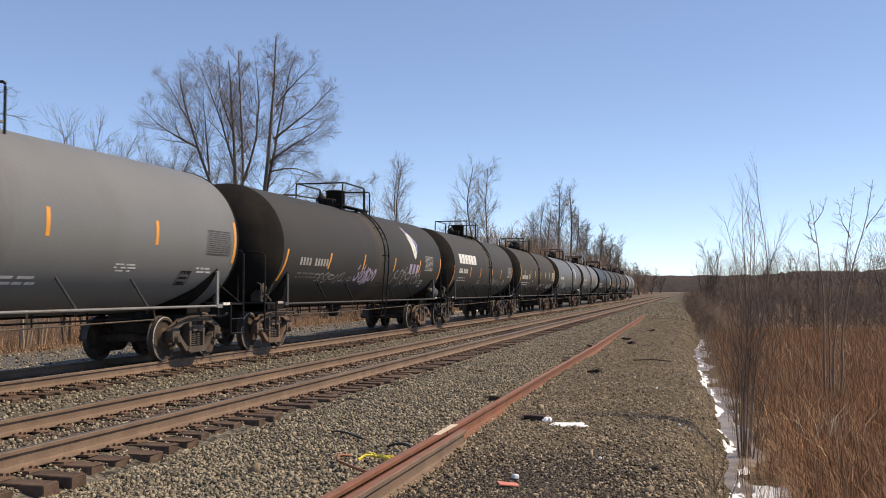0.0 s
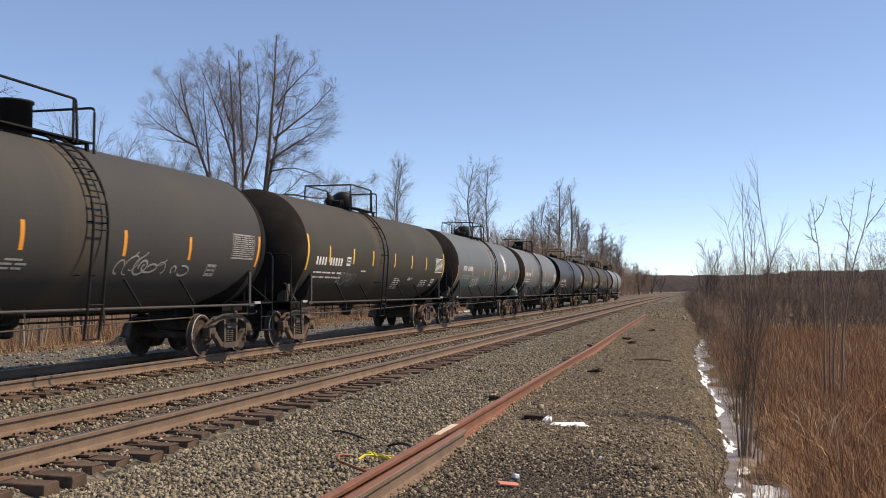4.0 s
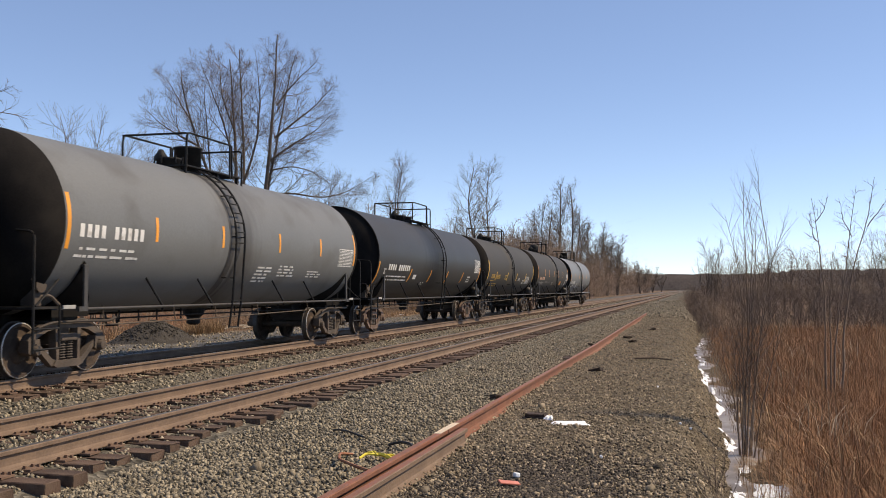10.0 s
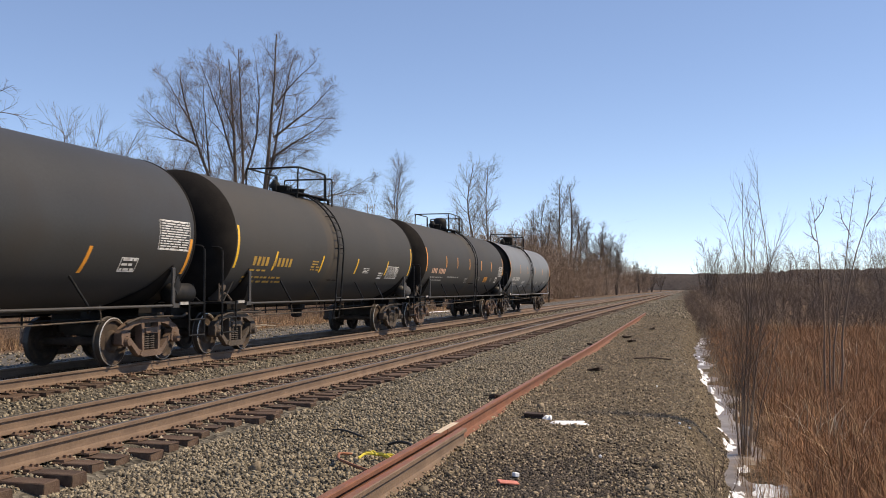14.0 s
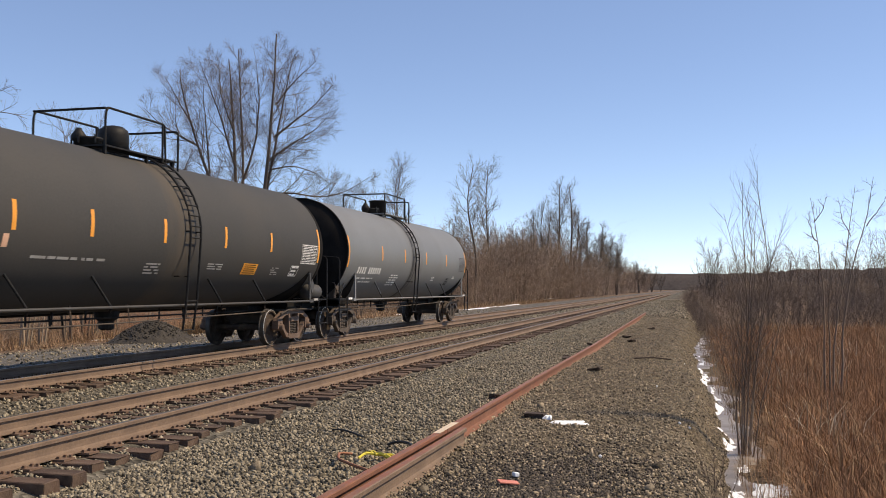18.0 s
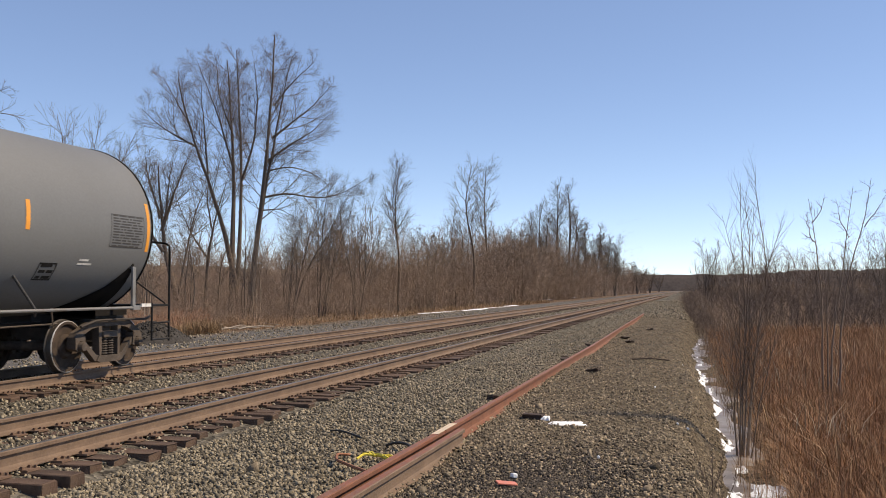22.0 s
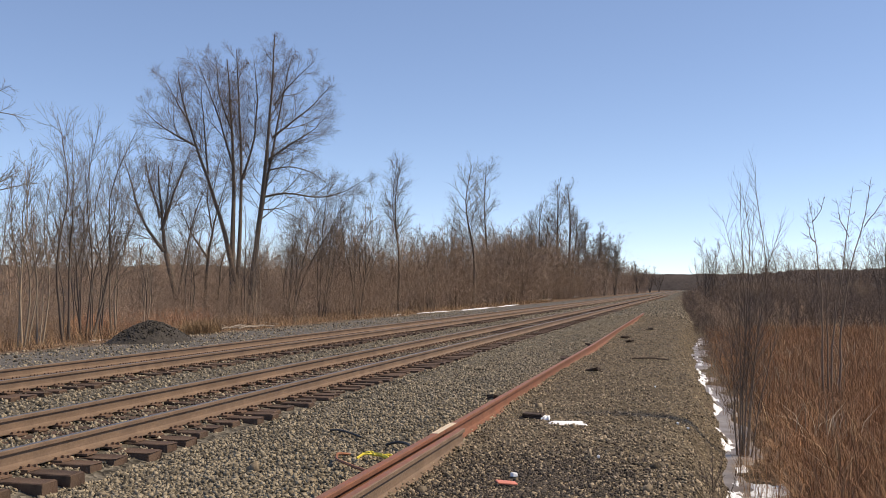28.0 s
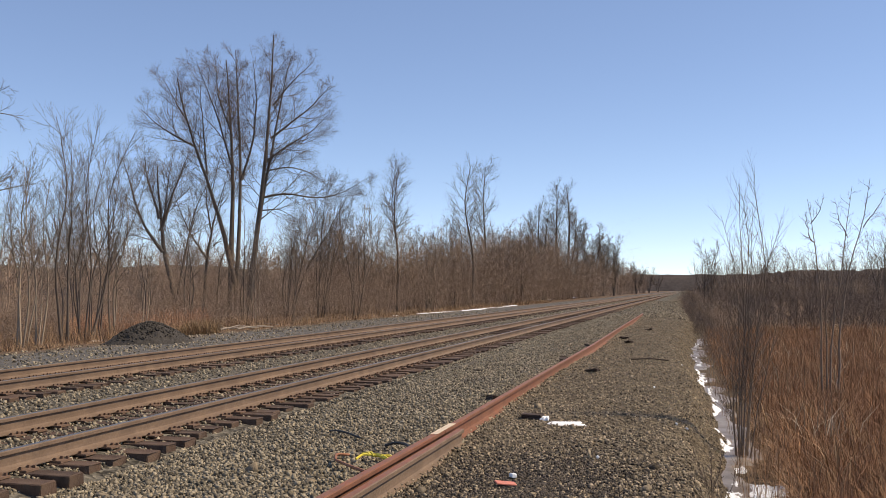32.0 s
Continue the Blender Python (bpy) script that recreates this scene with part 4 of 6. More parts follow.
# slate grey car with emblem and green graffiti
c = tank_car("slate grey tank car with a kite emblem and green graffiti", 81.5, 13.6, M_TANK_SLATE, .42, ring([-2.04, 1.4, 4.59], 2.27, .06) + [(-4.6, 2.26, -.08, .46), (-7.45, 2.1, -.12, .9), (7.55, 2.2, .06, .9)], M_AMBER, rusty=1, air_tank=(1, M_TANKTEAL), band=(-.1, 1.2), dome=2)
lettering(c, M_WHITE, -6.55, -4.7, 2.32, 2.53, 10)
mark("stencil", M_FADED, c, lambda bm: small_lines(bm, -6.6, -4.8, 1.95, 2.15, 2, 42))
emblem(c, 3.2, 2.97)
mark("company_letters", M_FADED, c, lambda bm: bars(bm, 2.9, 4.0, 1.95, 2.25, 3))
mark("data_table", M_MIDSTEEL, c, lambda bm: data_block(bm, 6.2, 7.3, 2.0, 2.6, 44))
mark("inspection_label", M_FADED, c, lambda bm: data_block(bm, 6.0, 6.5, 1.62, 1.85, 48, 3))
mark("graffiti", M_TEAL, c, lambda bm: scribble(bm, -6.6, -4.4, 1.55, 2.02, 48, 11, .16), "teal sprayed scrawl")
mark("graffiti", M_TEAL, c, lambda bm: scribble(bm, -2.4, -.6, 1.5, 2.05, 49, 8, .12), "teal sprayed scrawl")
mark("graffiti", M_TEAL, c, lambda bm: scribble(bm, 4.2, 6.2, 1.6, 2.0, 50, 9, .12), "teal sprayed scrawl")
mark("graffiti", M_WHITE, c, lambda bm: scribble(bm, -4.5, -2.9, 1.5, 2.15, 46, 6, .05), "white sprayed scrawl")
mark("graffiti", M_TEAL, c, lambda bm: scribble(bm, 4.4, 6.0, 1.65, 2.0, 47, 5, .04), "green sprayed scrawl")
CARS.append(c)
# dark grey car
c = tank_car("dark grey tank car with white lettering and grey lower trim", 98.27, 12.44, M_TANK_MID, -.98, ring([-4.27, -1.59, 1.37, 4.06], 2.57) + [(-6.95, 2.57, 0, .92), (6.77, 2.6, 0, .92)], M_AMBER, grey_trim=False, stain_shade=True)
lettering(c, M_WHITE, -6.65, -4.65, 2.32, 2.54, 10)
mark("stencil", M_WHITE, c, lambda bm: small_lines(bm, -6.7, -4.8, 1.95, 2.2, 2, 52))
mark("stencil", M_WHITE, c, lambda bm: small_lines(bm, .3, 1.2, 1.6, 2.0, 5, 53))
mark("stencil", M_WHITE, c, lambda bm: small_lines(bm, 1.5, 2.6, 1.75, 2.05, 4, 54))
mark("stencil", M_WHITE, c, lambda bm: small_lines(bm, 3.4, 4.4, 1.75, 1.95, 3, 55))
mark("data_table", M_WHITE, c, lambda bm: data_block(bm, 5.5, 6.65, 2.1, 2.6, 56))
CARS.append(c)
# glossy black car
c = tank_car("glossy black tank car with white lettering and slanted strips", 115.26, 13.76, M_TANK_GLOSS, .34, ring([-4.0, -1.27, 1.38, 4.11], 1.95, .1) + [(-7.75, 1.95, .03, .8), (7.47, 2.1, .05, .7)], M_AMBER, rusty=1, air_tank=(1, M_BLACK), dome=0, flat=True)
lettering(c, M_WHITE, -6.68, -4.1, 2.09, 2.29, 11)
mark("stencil", M_WHITE, c, lambda bm: small_lines(bm, -6.75, -4.3, 1.72, 1.95, 2, 62))
mark("stencil", M_WHITE, c, lambda bm: small_lines(bm, -2.2, -1.7, 1.62, 1.72, 2, 63))
mark("stencil", M_WHITE, c, lambda bm: small_lines(bm, -7.2, -6.9, 1.95, 2.15, 3, 64))
mark("placard", M_WHITE, c, lambda bm: decal(bm, -3.5, -3.1, 1.82, 1.98))
mark("data_table", M_WHITE, c, lambda bm: data_block(bm, 6.3, 7.45, 2.2, 2.78, 65))
mark("inspection_label", M_WHITE, c, lambda bm: data_block(bm, 5.2, 5.75, 1.76, 2.02, 66, 3))
CARS.append(c)
# black car with gold lettering
c = tank_car("black tank car with gold lettering", 131.89, 12.2, M_TANK_DARK, -.75, ring([-4.95, -1.87, 1.0, 3.98], 2.13, .1) + [(-7.0, 2.4, .0, .95), (6.66, 2.4, .05, .95)], M_YELLOW, air_tank=(1, M_MIDSTEEL), dome=0)
lettering(c, M_GOLD, -6.1, -3.8, 2.0, 2.21, 10)
mark("stencil", M_GOLD, c, lambda bm: small_lines(bm, -6.2, -5.2, 1.85, 1.93, 1, 72))
mark("stencil", M_GOLD, c, lambda bm: small_lines(bm, -6.4, -4.0, 1.58, 1.78, 2, 73))
mark("stencil", M_GOLD, c, lambda bm: small_lines(bm, -2.6, -1.95, 1.93, 2.22, 4, 74))
mark("stencil", M_WHITE, c, lambda bm: small_lines(bm, 1.7, 2.3, 1.93, 2.1, 4, 75))
mark("data_table", M_WHITE, c, lambda bm: data_block(bm, 4.1, 5.4, 1.8, 2.2, 76))
mark("inspection_label", M_WHITE, c, lambda bm: data_block(bm, 3.3, 3.75, 1.78, 1.98, 77, 3))
CARS.append(c)
# black car with peach lettering and a yellow label
c = tank_car("dark tank car with peach lettering and a yellow label", 148.65, 13.9, M_TANK_DARK, .52, ring([-4.78, -2.82, -.47, 2.04, 4.39], 2.56) + [(-7.8, 2.58, 0, .93), (7.45, 2.6, 0, .9)], M_AMBER, rusty=1, air_tank=(1, M_MIDSTEEL), dome=2)
lettering(c, M_PEACH, -6.93, -4.76, 2.07, 2.27, 10)
mark("stencil", M_FADED, c, lambda bm: small_lines(bm, -7.0, -4.9, 1.75, 1.98, 2, 82))
mark("stencil", M_FADED, c, lambda bm: small_lines(bm, -4.3, -2.2, 1.9, 2.0, 1, 83))
mark("stencil", M_FADED, c, lambda bm: small_lines(bm, -1.0, -.3, 1.72, 1.95, 4, 84))
mark("stencil", M_FADED, c, lambda bm: small_lines(bm, 1.4, 2.1, 1.85, 2.0, 3, 85))
mark("stencil", M_FADED, c, lambda bm: small_lines(bm, 4.6, 5.1, 1.78, 1.98, 4, 86))
mark("warning_label", M_AMBER, c, lambda bm: decal(bm, 3.1, 3.85, 1.78, 2.03), "amber warning label")
mark("label_print", M_BLACK, c, lambda bm: [decal(bm, 3.16 + .02 * (k % 2), 3.8 - .05 * (k % 3), 1.81 + .045 * k, 1.825 + .045 * k, 0, .008, 1) for k in range(5)], "dark printed lines")
mark("data_table", M_WHITE, c, lambda bm: data_block(bm, 6.3, 7.35, 2.1, 2.6, 87))
mark("inspection_label", M_WHITE, c, lambda bm: data_block(bm, 5.8, 6.3, 1.77, 2.04, 88, 3))
CARS.append(c)
# light grey car at the end of the train
c = tank_car("light grey tank car with black heads at the train's end", 166.325, 13.75, M_TANK_GREY, -.78, ring([-4.61, -2.02, .8, 3.9], 2.6) + [(-7.8, 2.56, 0, .94), (7.3, 2.6, 0, .9)], M_AMBER, grey_trim=True, flat=True, stain_shade=True)
lettering(c, M_WHITE, -6.8, -4.5, 1.92, 2.12, 11)
mark("stencil", M_WHITE, c, lambda bm: small_lines(bm, -7.0, -5.1, 1.62, 1.84, 2, 92))
mark("stencil", M_WHITE, c, lambda bm: small_lines(bm, -3.4, -2.4, 1.55, 1.95, 5, 93))
mark("stencil", M_WHITE, c, lambda bm: small_lines(bm, 2.0, 2.6, 1.75, 1.93, 3, 94))
mark("stencil", M_WHITE, c, lambda bm: small_lines(bm, 5.3, 5.8, 1.85, 1.98, 2, 95))
mark("data_table", M_MIDSTEEL, c, lambda bm: data_block(bm, 6.1, 7.15, 2.2, 2.78, 96))
mark("inspection_label", M_BLACK, c, lambda bm: data_block(bm, 4.4, 4.85, 1.6, 1.88, 97, 3))
CARS.append(c)

# ---- plants ----
def tubes(P, R, sides=3):
    """Skins bars: P (count, points, 3), R (count, points). Returns vertices and four-sided faces."""
    B, K, _ = P.shape
    T = np.gradient(P, axis=1)
    T /= np.linalg.norm(T, axis=2, keepdims=True) + 1e-9
    ref = np.where(np.abs(T[..., 2:3]) > 0.9, np.array([1.0, 0, 0]), np.array([0, 0, 1.0]))
    U = np.cross(T, ref)
    U /= np.linalg.norm(U, axis=2, keepdims=True) + 1e-9
    W = np.cross(T, U)
    a = np.arange(sides) * 2 * np.pi / sides
    V = P[:, :, None, :] + R[:, :, None, None] * (U[:, :, None, :] * np.cos(a)[None, None, :, None] + W[:, :, None, :] * np.sin(a)[None, None, :, None])
    b, k, s = np.meshgrid(np.arange(B), np.arange(K - 1), np.arange(sides), indexing='ij')
    i0 = (b * K + k) * sides + s
    i1 = (b * K + k) * sides + (s + 1) % sides
    F = np.stack([i0, i1, i1 + sides, i0 + sides], -1).reshape(-1, 4)
    return V.reshape(-1, 3), F


def merged(*sets):
    vs, fs, n = [], [], 0
    for v, f in sets:
        vs.append(v)
        fs.append(f + n)
        n += len(v)
    return np.concatenate(vs), np.concatenate(fs)


def grow(rng, P, R, n, start, size, angle, up, k, droop=0.0, curl=0.12, thin=0.6, tip=0.35, least=0.004, fall=0.6, stop=0.92):
    """n boughs on each bough of P: where they start, how long they are beside their parent, how far they stand off and how they turn up."""
    B, K, _ = P.shape
    t = start + (stop - start) * ((np.arange(n)[None, :] + rng.random((B, n))) / n)
    f = t * (K - 1)
    j = np.minimum(f.astype(int), K - 2)
    w = (f - j)[..., None]
    bi = np.arange(B)[:, None]
    base = P[bi, j] * (1 - w) + P[bi, j + 1] * w
    tan = P[bi, j + 1] - P[bi, j]
    tan /= np.linalg.norm(tan, axis=2, keepdims=True) + 1e-9
    r0 = R[bi, j] * (1 - w[..., 0]) + R[bi, j + 1] * w[..., 0]
    length = np.linalg.norm(np.diff(P, axis=1), axis=2).sum(1)[:, None]
    side = rng.normal(size=(B, n, 3))
    side -= (side * tan).sum(2, keepdims=True) * tan
    side /= np.linalg.norm(side, axis=2, keepdims=True) + 1e-9
    ang = np.radians(angle) * rng.uniform(0.7, 1.3, (B, n))[..., None]
    d = tan * np.cos(ang) + side * np.sin(ang)
    L = size * length * (1.1 - fall * (t - 0.3)) * rng.uniform(0.65, 1.2, (B, n))
    pts = [base]
    p = base
    for s in range(k - 1):
        p = p + d * (L / (k - 1))[..., None]
        pts.append(p)
        d = d + np.array([0, 0, 1.0]) * (up - droop * (s / k)) + rng.normal(size=d.shape) * curl
        d /= np.linalg.norm(d, axis=2, keepdims=True)
    Q = np.stack(pts, 2).reshape(B * n, k, 3)
    r = np.maximum(np.minimum(r0 * thin, L * 0.011 + least), least)
    RR = r[..., None] * np.linspace(1, tip, k)[None, None, :]
    return Q, RR.reshape(B * n, k)


r_ = random.Random(5)


def raw_at(name, v, f, mat, place):
    ob = raw(name, v, f, mat)
    ob.location = place
    return ob


def flow(points, r0, r1, k, rng, wob):
    """A smooth tapering limb through the points."""
    pts = np.array(points, float)
    way = np.concatenate([[0], np.cumsum(np.linalg.norm(np.diff(pts, axis=0), axis=1))])
    s = np.linspace(0, way[-1], k)
    out = np.stack([np.interp(s, way, pts[:, c]) for c in range(3)], -1)
    for _ in range(2):
        out[1:-1] = out[1:-1] * .5 + out[:-2] * .25 + out[2:] * .25
    drift = np.cumsum(rng.normal(size=(k, 3)) * wob * np.array([1, 1, .2]), axis=0)
    out += drift * np.linspace(0, 1, k)[:, None] ** .5
    return out, r0 + (r1 - r0) * np.linspace(0, 1, k) ** .8


def row(n, size, angle, up, k, start=.12, **more):
    return dict(n=n, start=start, size=size, angle=angle, up=up, k=k, **more)


# how the boughs fork: broad crowns, slim crowns, brooms of long whips, knobbly tops
BROAD = [row(6, .6, 40, .08, 5, curl=.05, fall=.75, least=.008), row(5, .62, 38, .07, 3, curl=.05, least=.0055), row(3, .75, 30, .04, 2, least=.0038)]
SLIM = [row(6, .58, 36, .07, 4, curl=.08, fall=.7, least=.007), row(4, .66, 34, .05, 2, curl=.06, least=.006)]
BROOM = [row(4, .62, 30, .06, 4, curl=.07, fall=.7, least=.005), row(3, .7, 28, .04, 2, curl=.05, least=.004)]
FAN = [row(3, .68, 40, .05, 3, curl=.07, fall=.6, least=.0042), row(2, .8, 32, .04, 2, curl=.05, least=.0036)]


def limb_tree(name, label, at, limbs, plan, seed, first, every, start=.3, angle=42, up=.1, group="", category="tree", bark=M_BARK, twig=M_TWIG, fine=1.0, whole=False, trunks=3, curl=.09, fall=.85, wob=.04):
    """A leafless tree. limbs: (points, thickness) each; first: length of the boughs on a limb, one every so many metres; plan: how those fork on."""
    rng = np.random.default_rng(seed)
    place = (at[0], at[1], float(height(at[0], at[1])) - .05)
    wood, sets = [], []
    for q, (points, r) in enumerate(limbs):
        P, R = flow(points, r * 1.15, max(.006 * fine, r * .16), 13, rng, wob)
        wood.append((P[None], R[None]))
        size = np.linalg.norm(np.diff(P, axis=0), axis=1).sum()
        begin = start if q < trunks else .1
        n = max(3, int(size * (1 - begin) / every))
        lev = grow(rng, P[None], R[None], n=n, start=begin, stop=.97, size=first / size * min(1, .45 + size / 14), angle=angle, up=up, k=4 if whole else 6, curl=curl, thin=.6, fall=fall, least=.009 * fine, tip=.3)
        sets.append(tubes(*lev, 3))
        for step in plan:
            lev = grow(rng, *lev, **dict(step, least=step["least"] * fine))
            sets.append(tubes(*lev, 3))
    if whole:
        v, f = merged(*([tubes(P[:, ::3], R[:, ::3], 3) for P, R in wood] + sets))
        return tagged(raw_at(name, v, f, twig, place), label, category, group)
    tree = thing(name, label, category, group, "", place)
    for q, (P, R) in enumerate(wood):
        tv, tf = tubes(P, R, 8)
        raw("trunk" if q < trunks else "limb", tv, tf, bark, tree, smooth=True)
    v, f = merged(*sets)
    raw("crown", v, f, twig, tree, "fine leafless twigs")
    return tree


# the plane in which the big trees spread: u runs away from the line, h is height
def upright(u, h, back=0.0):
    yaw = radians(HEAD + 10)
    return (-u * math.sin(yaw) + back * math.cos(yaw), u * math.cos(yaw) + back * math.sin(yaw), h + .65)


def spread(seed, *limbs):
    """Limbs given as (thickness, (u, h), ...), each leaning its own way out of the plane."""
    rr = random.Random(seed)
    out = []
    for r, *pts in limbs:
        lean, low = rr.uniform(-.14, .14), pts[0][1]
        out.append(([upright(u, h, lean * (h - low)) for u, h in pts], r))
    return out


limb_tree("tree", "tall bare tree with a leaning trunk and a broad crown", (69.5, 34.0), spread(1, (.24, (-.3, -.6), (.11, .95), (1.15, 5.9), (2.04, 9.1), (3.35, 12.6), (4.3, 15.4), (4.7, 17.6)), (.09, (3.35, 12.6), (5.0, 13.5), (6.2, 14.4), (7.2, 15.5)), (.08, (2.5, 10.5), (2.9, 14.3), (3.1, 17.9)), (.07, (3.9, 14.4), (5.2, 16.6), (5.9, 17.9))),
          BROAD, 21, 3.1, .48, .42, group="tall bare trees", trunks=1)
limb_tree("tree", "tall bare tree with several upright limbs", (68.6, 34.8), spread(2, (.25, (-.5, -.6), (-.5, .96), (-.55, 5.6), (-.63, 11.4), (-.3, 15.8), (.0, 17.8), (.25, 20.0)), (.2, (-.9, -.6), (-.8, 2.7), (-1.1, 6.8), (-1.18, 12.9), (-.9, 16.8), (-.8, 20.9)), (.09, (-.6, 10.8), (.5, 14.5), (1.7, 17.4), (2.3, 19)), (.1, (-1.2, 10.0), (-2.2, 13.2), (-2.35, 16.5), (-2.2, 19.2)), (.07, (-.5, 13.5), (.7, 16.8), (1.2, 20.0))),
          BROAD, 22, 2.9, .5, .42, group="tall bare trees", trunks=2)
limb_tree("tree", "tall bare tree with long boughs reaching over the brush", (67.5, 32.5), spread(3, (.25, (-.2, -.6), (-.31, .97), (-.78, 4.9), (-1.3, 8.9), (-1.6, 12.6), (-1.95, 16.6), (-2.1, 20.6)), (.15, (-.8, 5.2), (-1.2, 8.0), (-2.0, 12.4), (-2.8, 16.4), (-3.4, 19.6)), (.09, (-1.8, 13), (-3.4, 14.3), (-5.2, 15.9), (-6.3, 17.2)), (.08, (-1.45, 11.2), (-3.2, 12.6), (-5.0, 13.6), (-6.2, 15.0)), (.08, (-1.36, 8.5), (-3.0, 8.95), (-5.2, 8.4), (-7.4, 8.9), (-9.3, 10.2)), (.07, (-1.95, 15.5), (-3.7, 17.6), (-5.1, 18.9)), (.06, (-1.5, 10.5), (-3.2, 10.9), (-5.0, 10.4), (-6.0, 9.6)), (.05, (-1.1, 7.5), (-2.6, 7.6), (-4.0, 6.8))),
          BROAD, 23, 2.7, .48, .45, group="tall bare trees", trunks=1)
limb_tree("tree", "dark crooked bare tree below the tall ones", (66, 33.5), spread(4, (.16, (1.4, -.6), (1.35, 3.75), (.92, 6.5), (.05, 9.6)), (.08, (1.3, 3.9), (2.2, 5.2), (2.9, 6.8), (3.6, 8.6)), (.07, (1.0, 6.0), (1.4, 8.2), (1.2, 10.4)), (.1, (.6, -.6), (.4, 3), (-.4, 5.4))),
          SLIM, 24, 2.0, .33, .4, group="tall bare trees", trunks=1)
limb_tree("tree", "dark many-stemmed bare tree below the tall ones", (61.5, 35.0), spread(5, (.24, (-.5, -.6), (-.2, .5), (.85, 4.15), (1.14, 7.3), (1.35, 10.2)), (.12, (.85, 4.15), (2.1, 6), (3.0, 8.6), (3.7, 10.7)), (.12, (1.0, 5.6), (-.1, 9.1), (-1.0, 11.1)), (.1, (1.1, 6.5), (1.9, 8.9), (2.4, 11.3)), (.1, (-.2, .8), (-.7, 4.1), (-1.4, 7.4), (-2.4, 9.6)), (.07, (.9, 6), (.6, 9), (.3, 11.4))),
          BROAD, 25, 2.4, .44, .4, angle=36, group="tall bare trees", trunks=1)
limb_tree("tree", "bare tree at the edge of the clearing", (29.0, 24.6), [([(0, 0, 0), (0, .1, 3.5), (.2, -.1, 7), (.2, 0, 9.8)], .16)], [row(6, .5, 45, -.02, 4, curl=.12, least=.006), row(6, .5, 40, -.04, 2, least=.005)], 61, 2.6, .26, .42, 70, -.02, "young trees by the line", trunks=1)


def clump(name, label, at, count, tall, wide, seed, group, plan=BROOM, first=.3, every=.2, start=.3, angle=27, fine=1.0, bark=M_BARK, twig=M_TWIG, category="tree", whole=False, thick=.006, tilt=0.0):
    """Stems that rise from one foot and fan out to a crown wide metres across; tilt leans them all along y."""
    rr = random.Random(seed)
    limbs = []
    for k in range(count):
        a = (k + rr.uniform(-.3, .3)) / count * 6.283 + seed
        h = tall * (1 if k == 0 else rr.uniform(.68, 1))
        q = 0 if k == 0 and count < 3 else wide * .36 * rr.uniform(.2 if count > 9 else .35, 1)
        h *= 1 - .3 * (q / (wide * .36)) ** 2 if count > 9 else 1
        c, d, j = math.cos(a), math.sin(a), min(.4, .04 + .03 * count)
        w = rr.uniform(-.07, .07) * h
        limbs.append(([(j * c, j * d, 0), (j * c + .22 * q * c + w, j * d + .22 * q * d + tilt * h * .2, h * .36), (.62 * q * c, .62 * q * d + w + tilt * h * .6, h * .7), (.95 * q * c, .95 * q * d + tilt * h, h)], thick * h * rr.uniform(.7, 1.15) * fine ** .4))
    return limb_tree(name, label, at, limbs, plan, seed, first * tall * .62, every * fine ** .6, start, angle, .09, group, category, bark, twig, fine, whole, count, .07, .8, .011 * tall / 4)


# slim trees further along the line
for key, x, y, tall, n, wide, lab in ((705, 82.26, 25, 13.6, 2, 2.6, "slim bare tree with a tufted top"), (836, 117.2, 26, 17.4, 1, 3, "slim upright bare tree in brush"), (862, 128.21, 26.5, 18.6, 1, 3, "slim upright bare tree in brush"), (812, 108.2, 26, 11.6, 2, 3, "young bare tree in the brush"), (940, 170, 27, 15.5, 2, 5, "slim bare tree with dense twigs"), (963, 190, 28, 19.5, 2, 4.5, "slim tall bare tree among brush"), (983, 206.24, 27.5, 24.4, 2, 5, "slim tall bare tree among brush"), (1006, 226, 27, 26, 2, 6, "slim tall bare tree among brush"), (1026, 246, 27, 20, 3, 8, "slim tall bare tree among brush"), (1048, 277.92, 27, 20, 6, 10, "round-topped bare tree by the line"), (1070, 307.42, 26, 19, 6, 11, "round-topped bare tree by the line"), (1086, 322.97, 24, 19, 5, 8, "far round bare tree by the line"), (905, 138.24, 25, 10, 5, 7.5, "bushy bare tree beside the line"), (760, 92.82, 25, 8.5, 5, 7, "bushy bare tree with spreading limbs"), (1128, 463.35, 24, 15, 6, 16, "far low bare tree by the line"), (1150, 607.55, 24, 15, 6, 18, "far low bare tree by the line"), (1166, 784.07, 24, 14, 6, 18, "far low bare tree by the line")):
    clump("tree", lab, (x, y), n, tall, wide, 100 + key, "slim bare trees", SLIM, .33 if n < 3 else .32, .3, .42 if n < 3 else .25, 40 if n < 3 else 30, min(3.2, max(1, x / 75)), thick=.0085)
for key, x, y, tall, n, wide, tilt in ((545, 60.5, 26.0, 9.4, 6, 6.0, -.30), (600, 66.5, 26, 10.2, 6, 6.5, -.16), (640, 68.57, 24, 9.4, 5, 6.0, -.05), (500, 57, 27.5, 7.4, 4, 3.0, 0)):
    clump("tree", "bushy bare tree with stems fanning from the ground", (x, y), n, tall, wide, 100 + key, "bushy bare trees", BROOM, .4, .36, .25, 32, 1.05, category="tree", tilt=tilt)

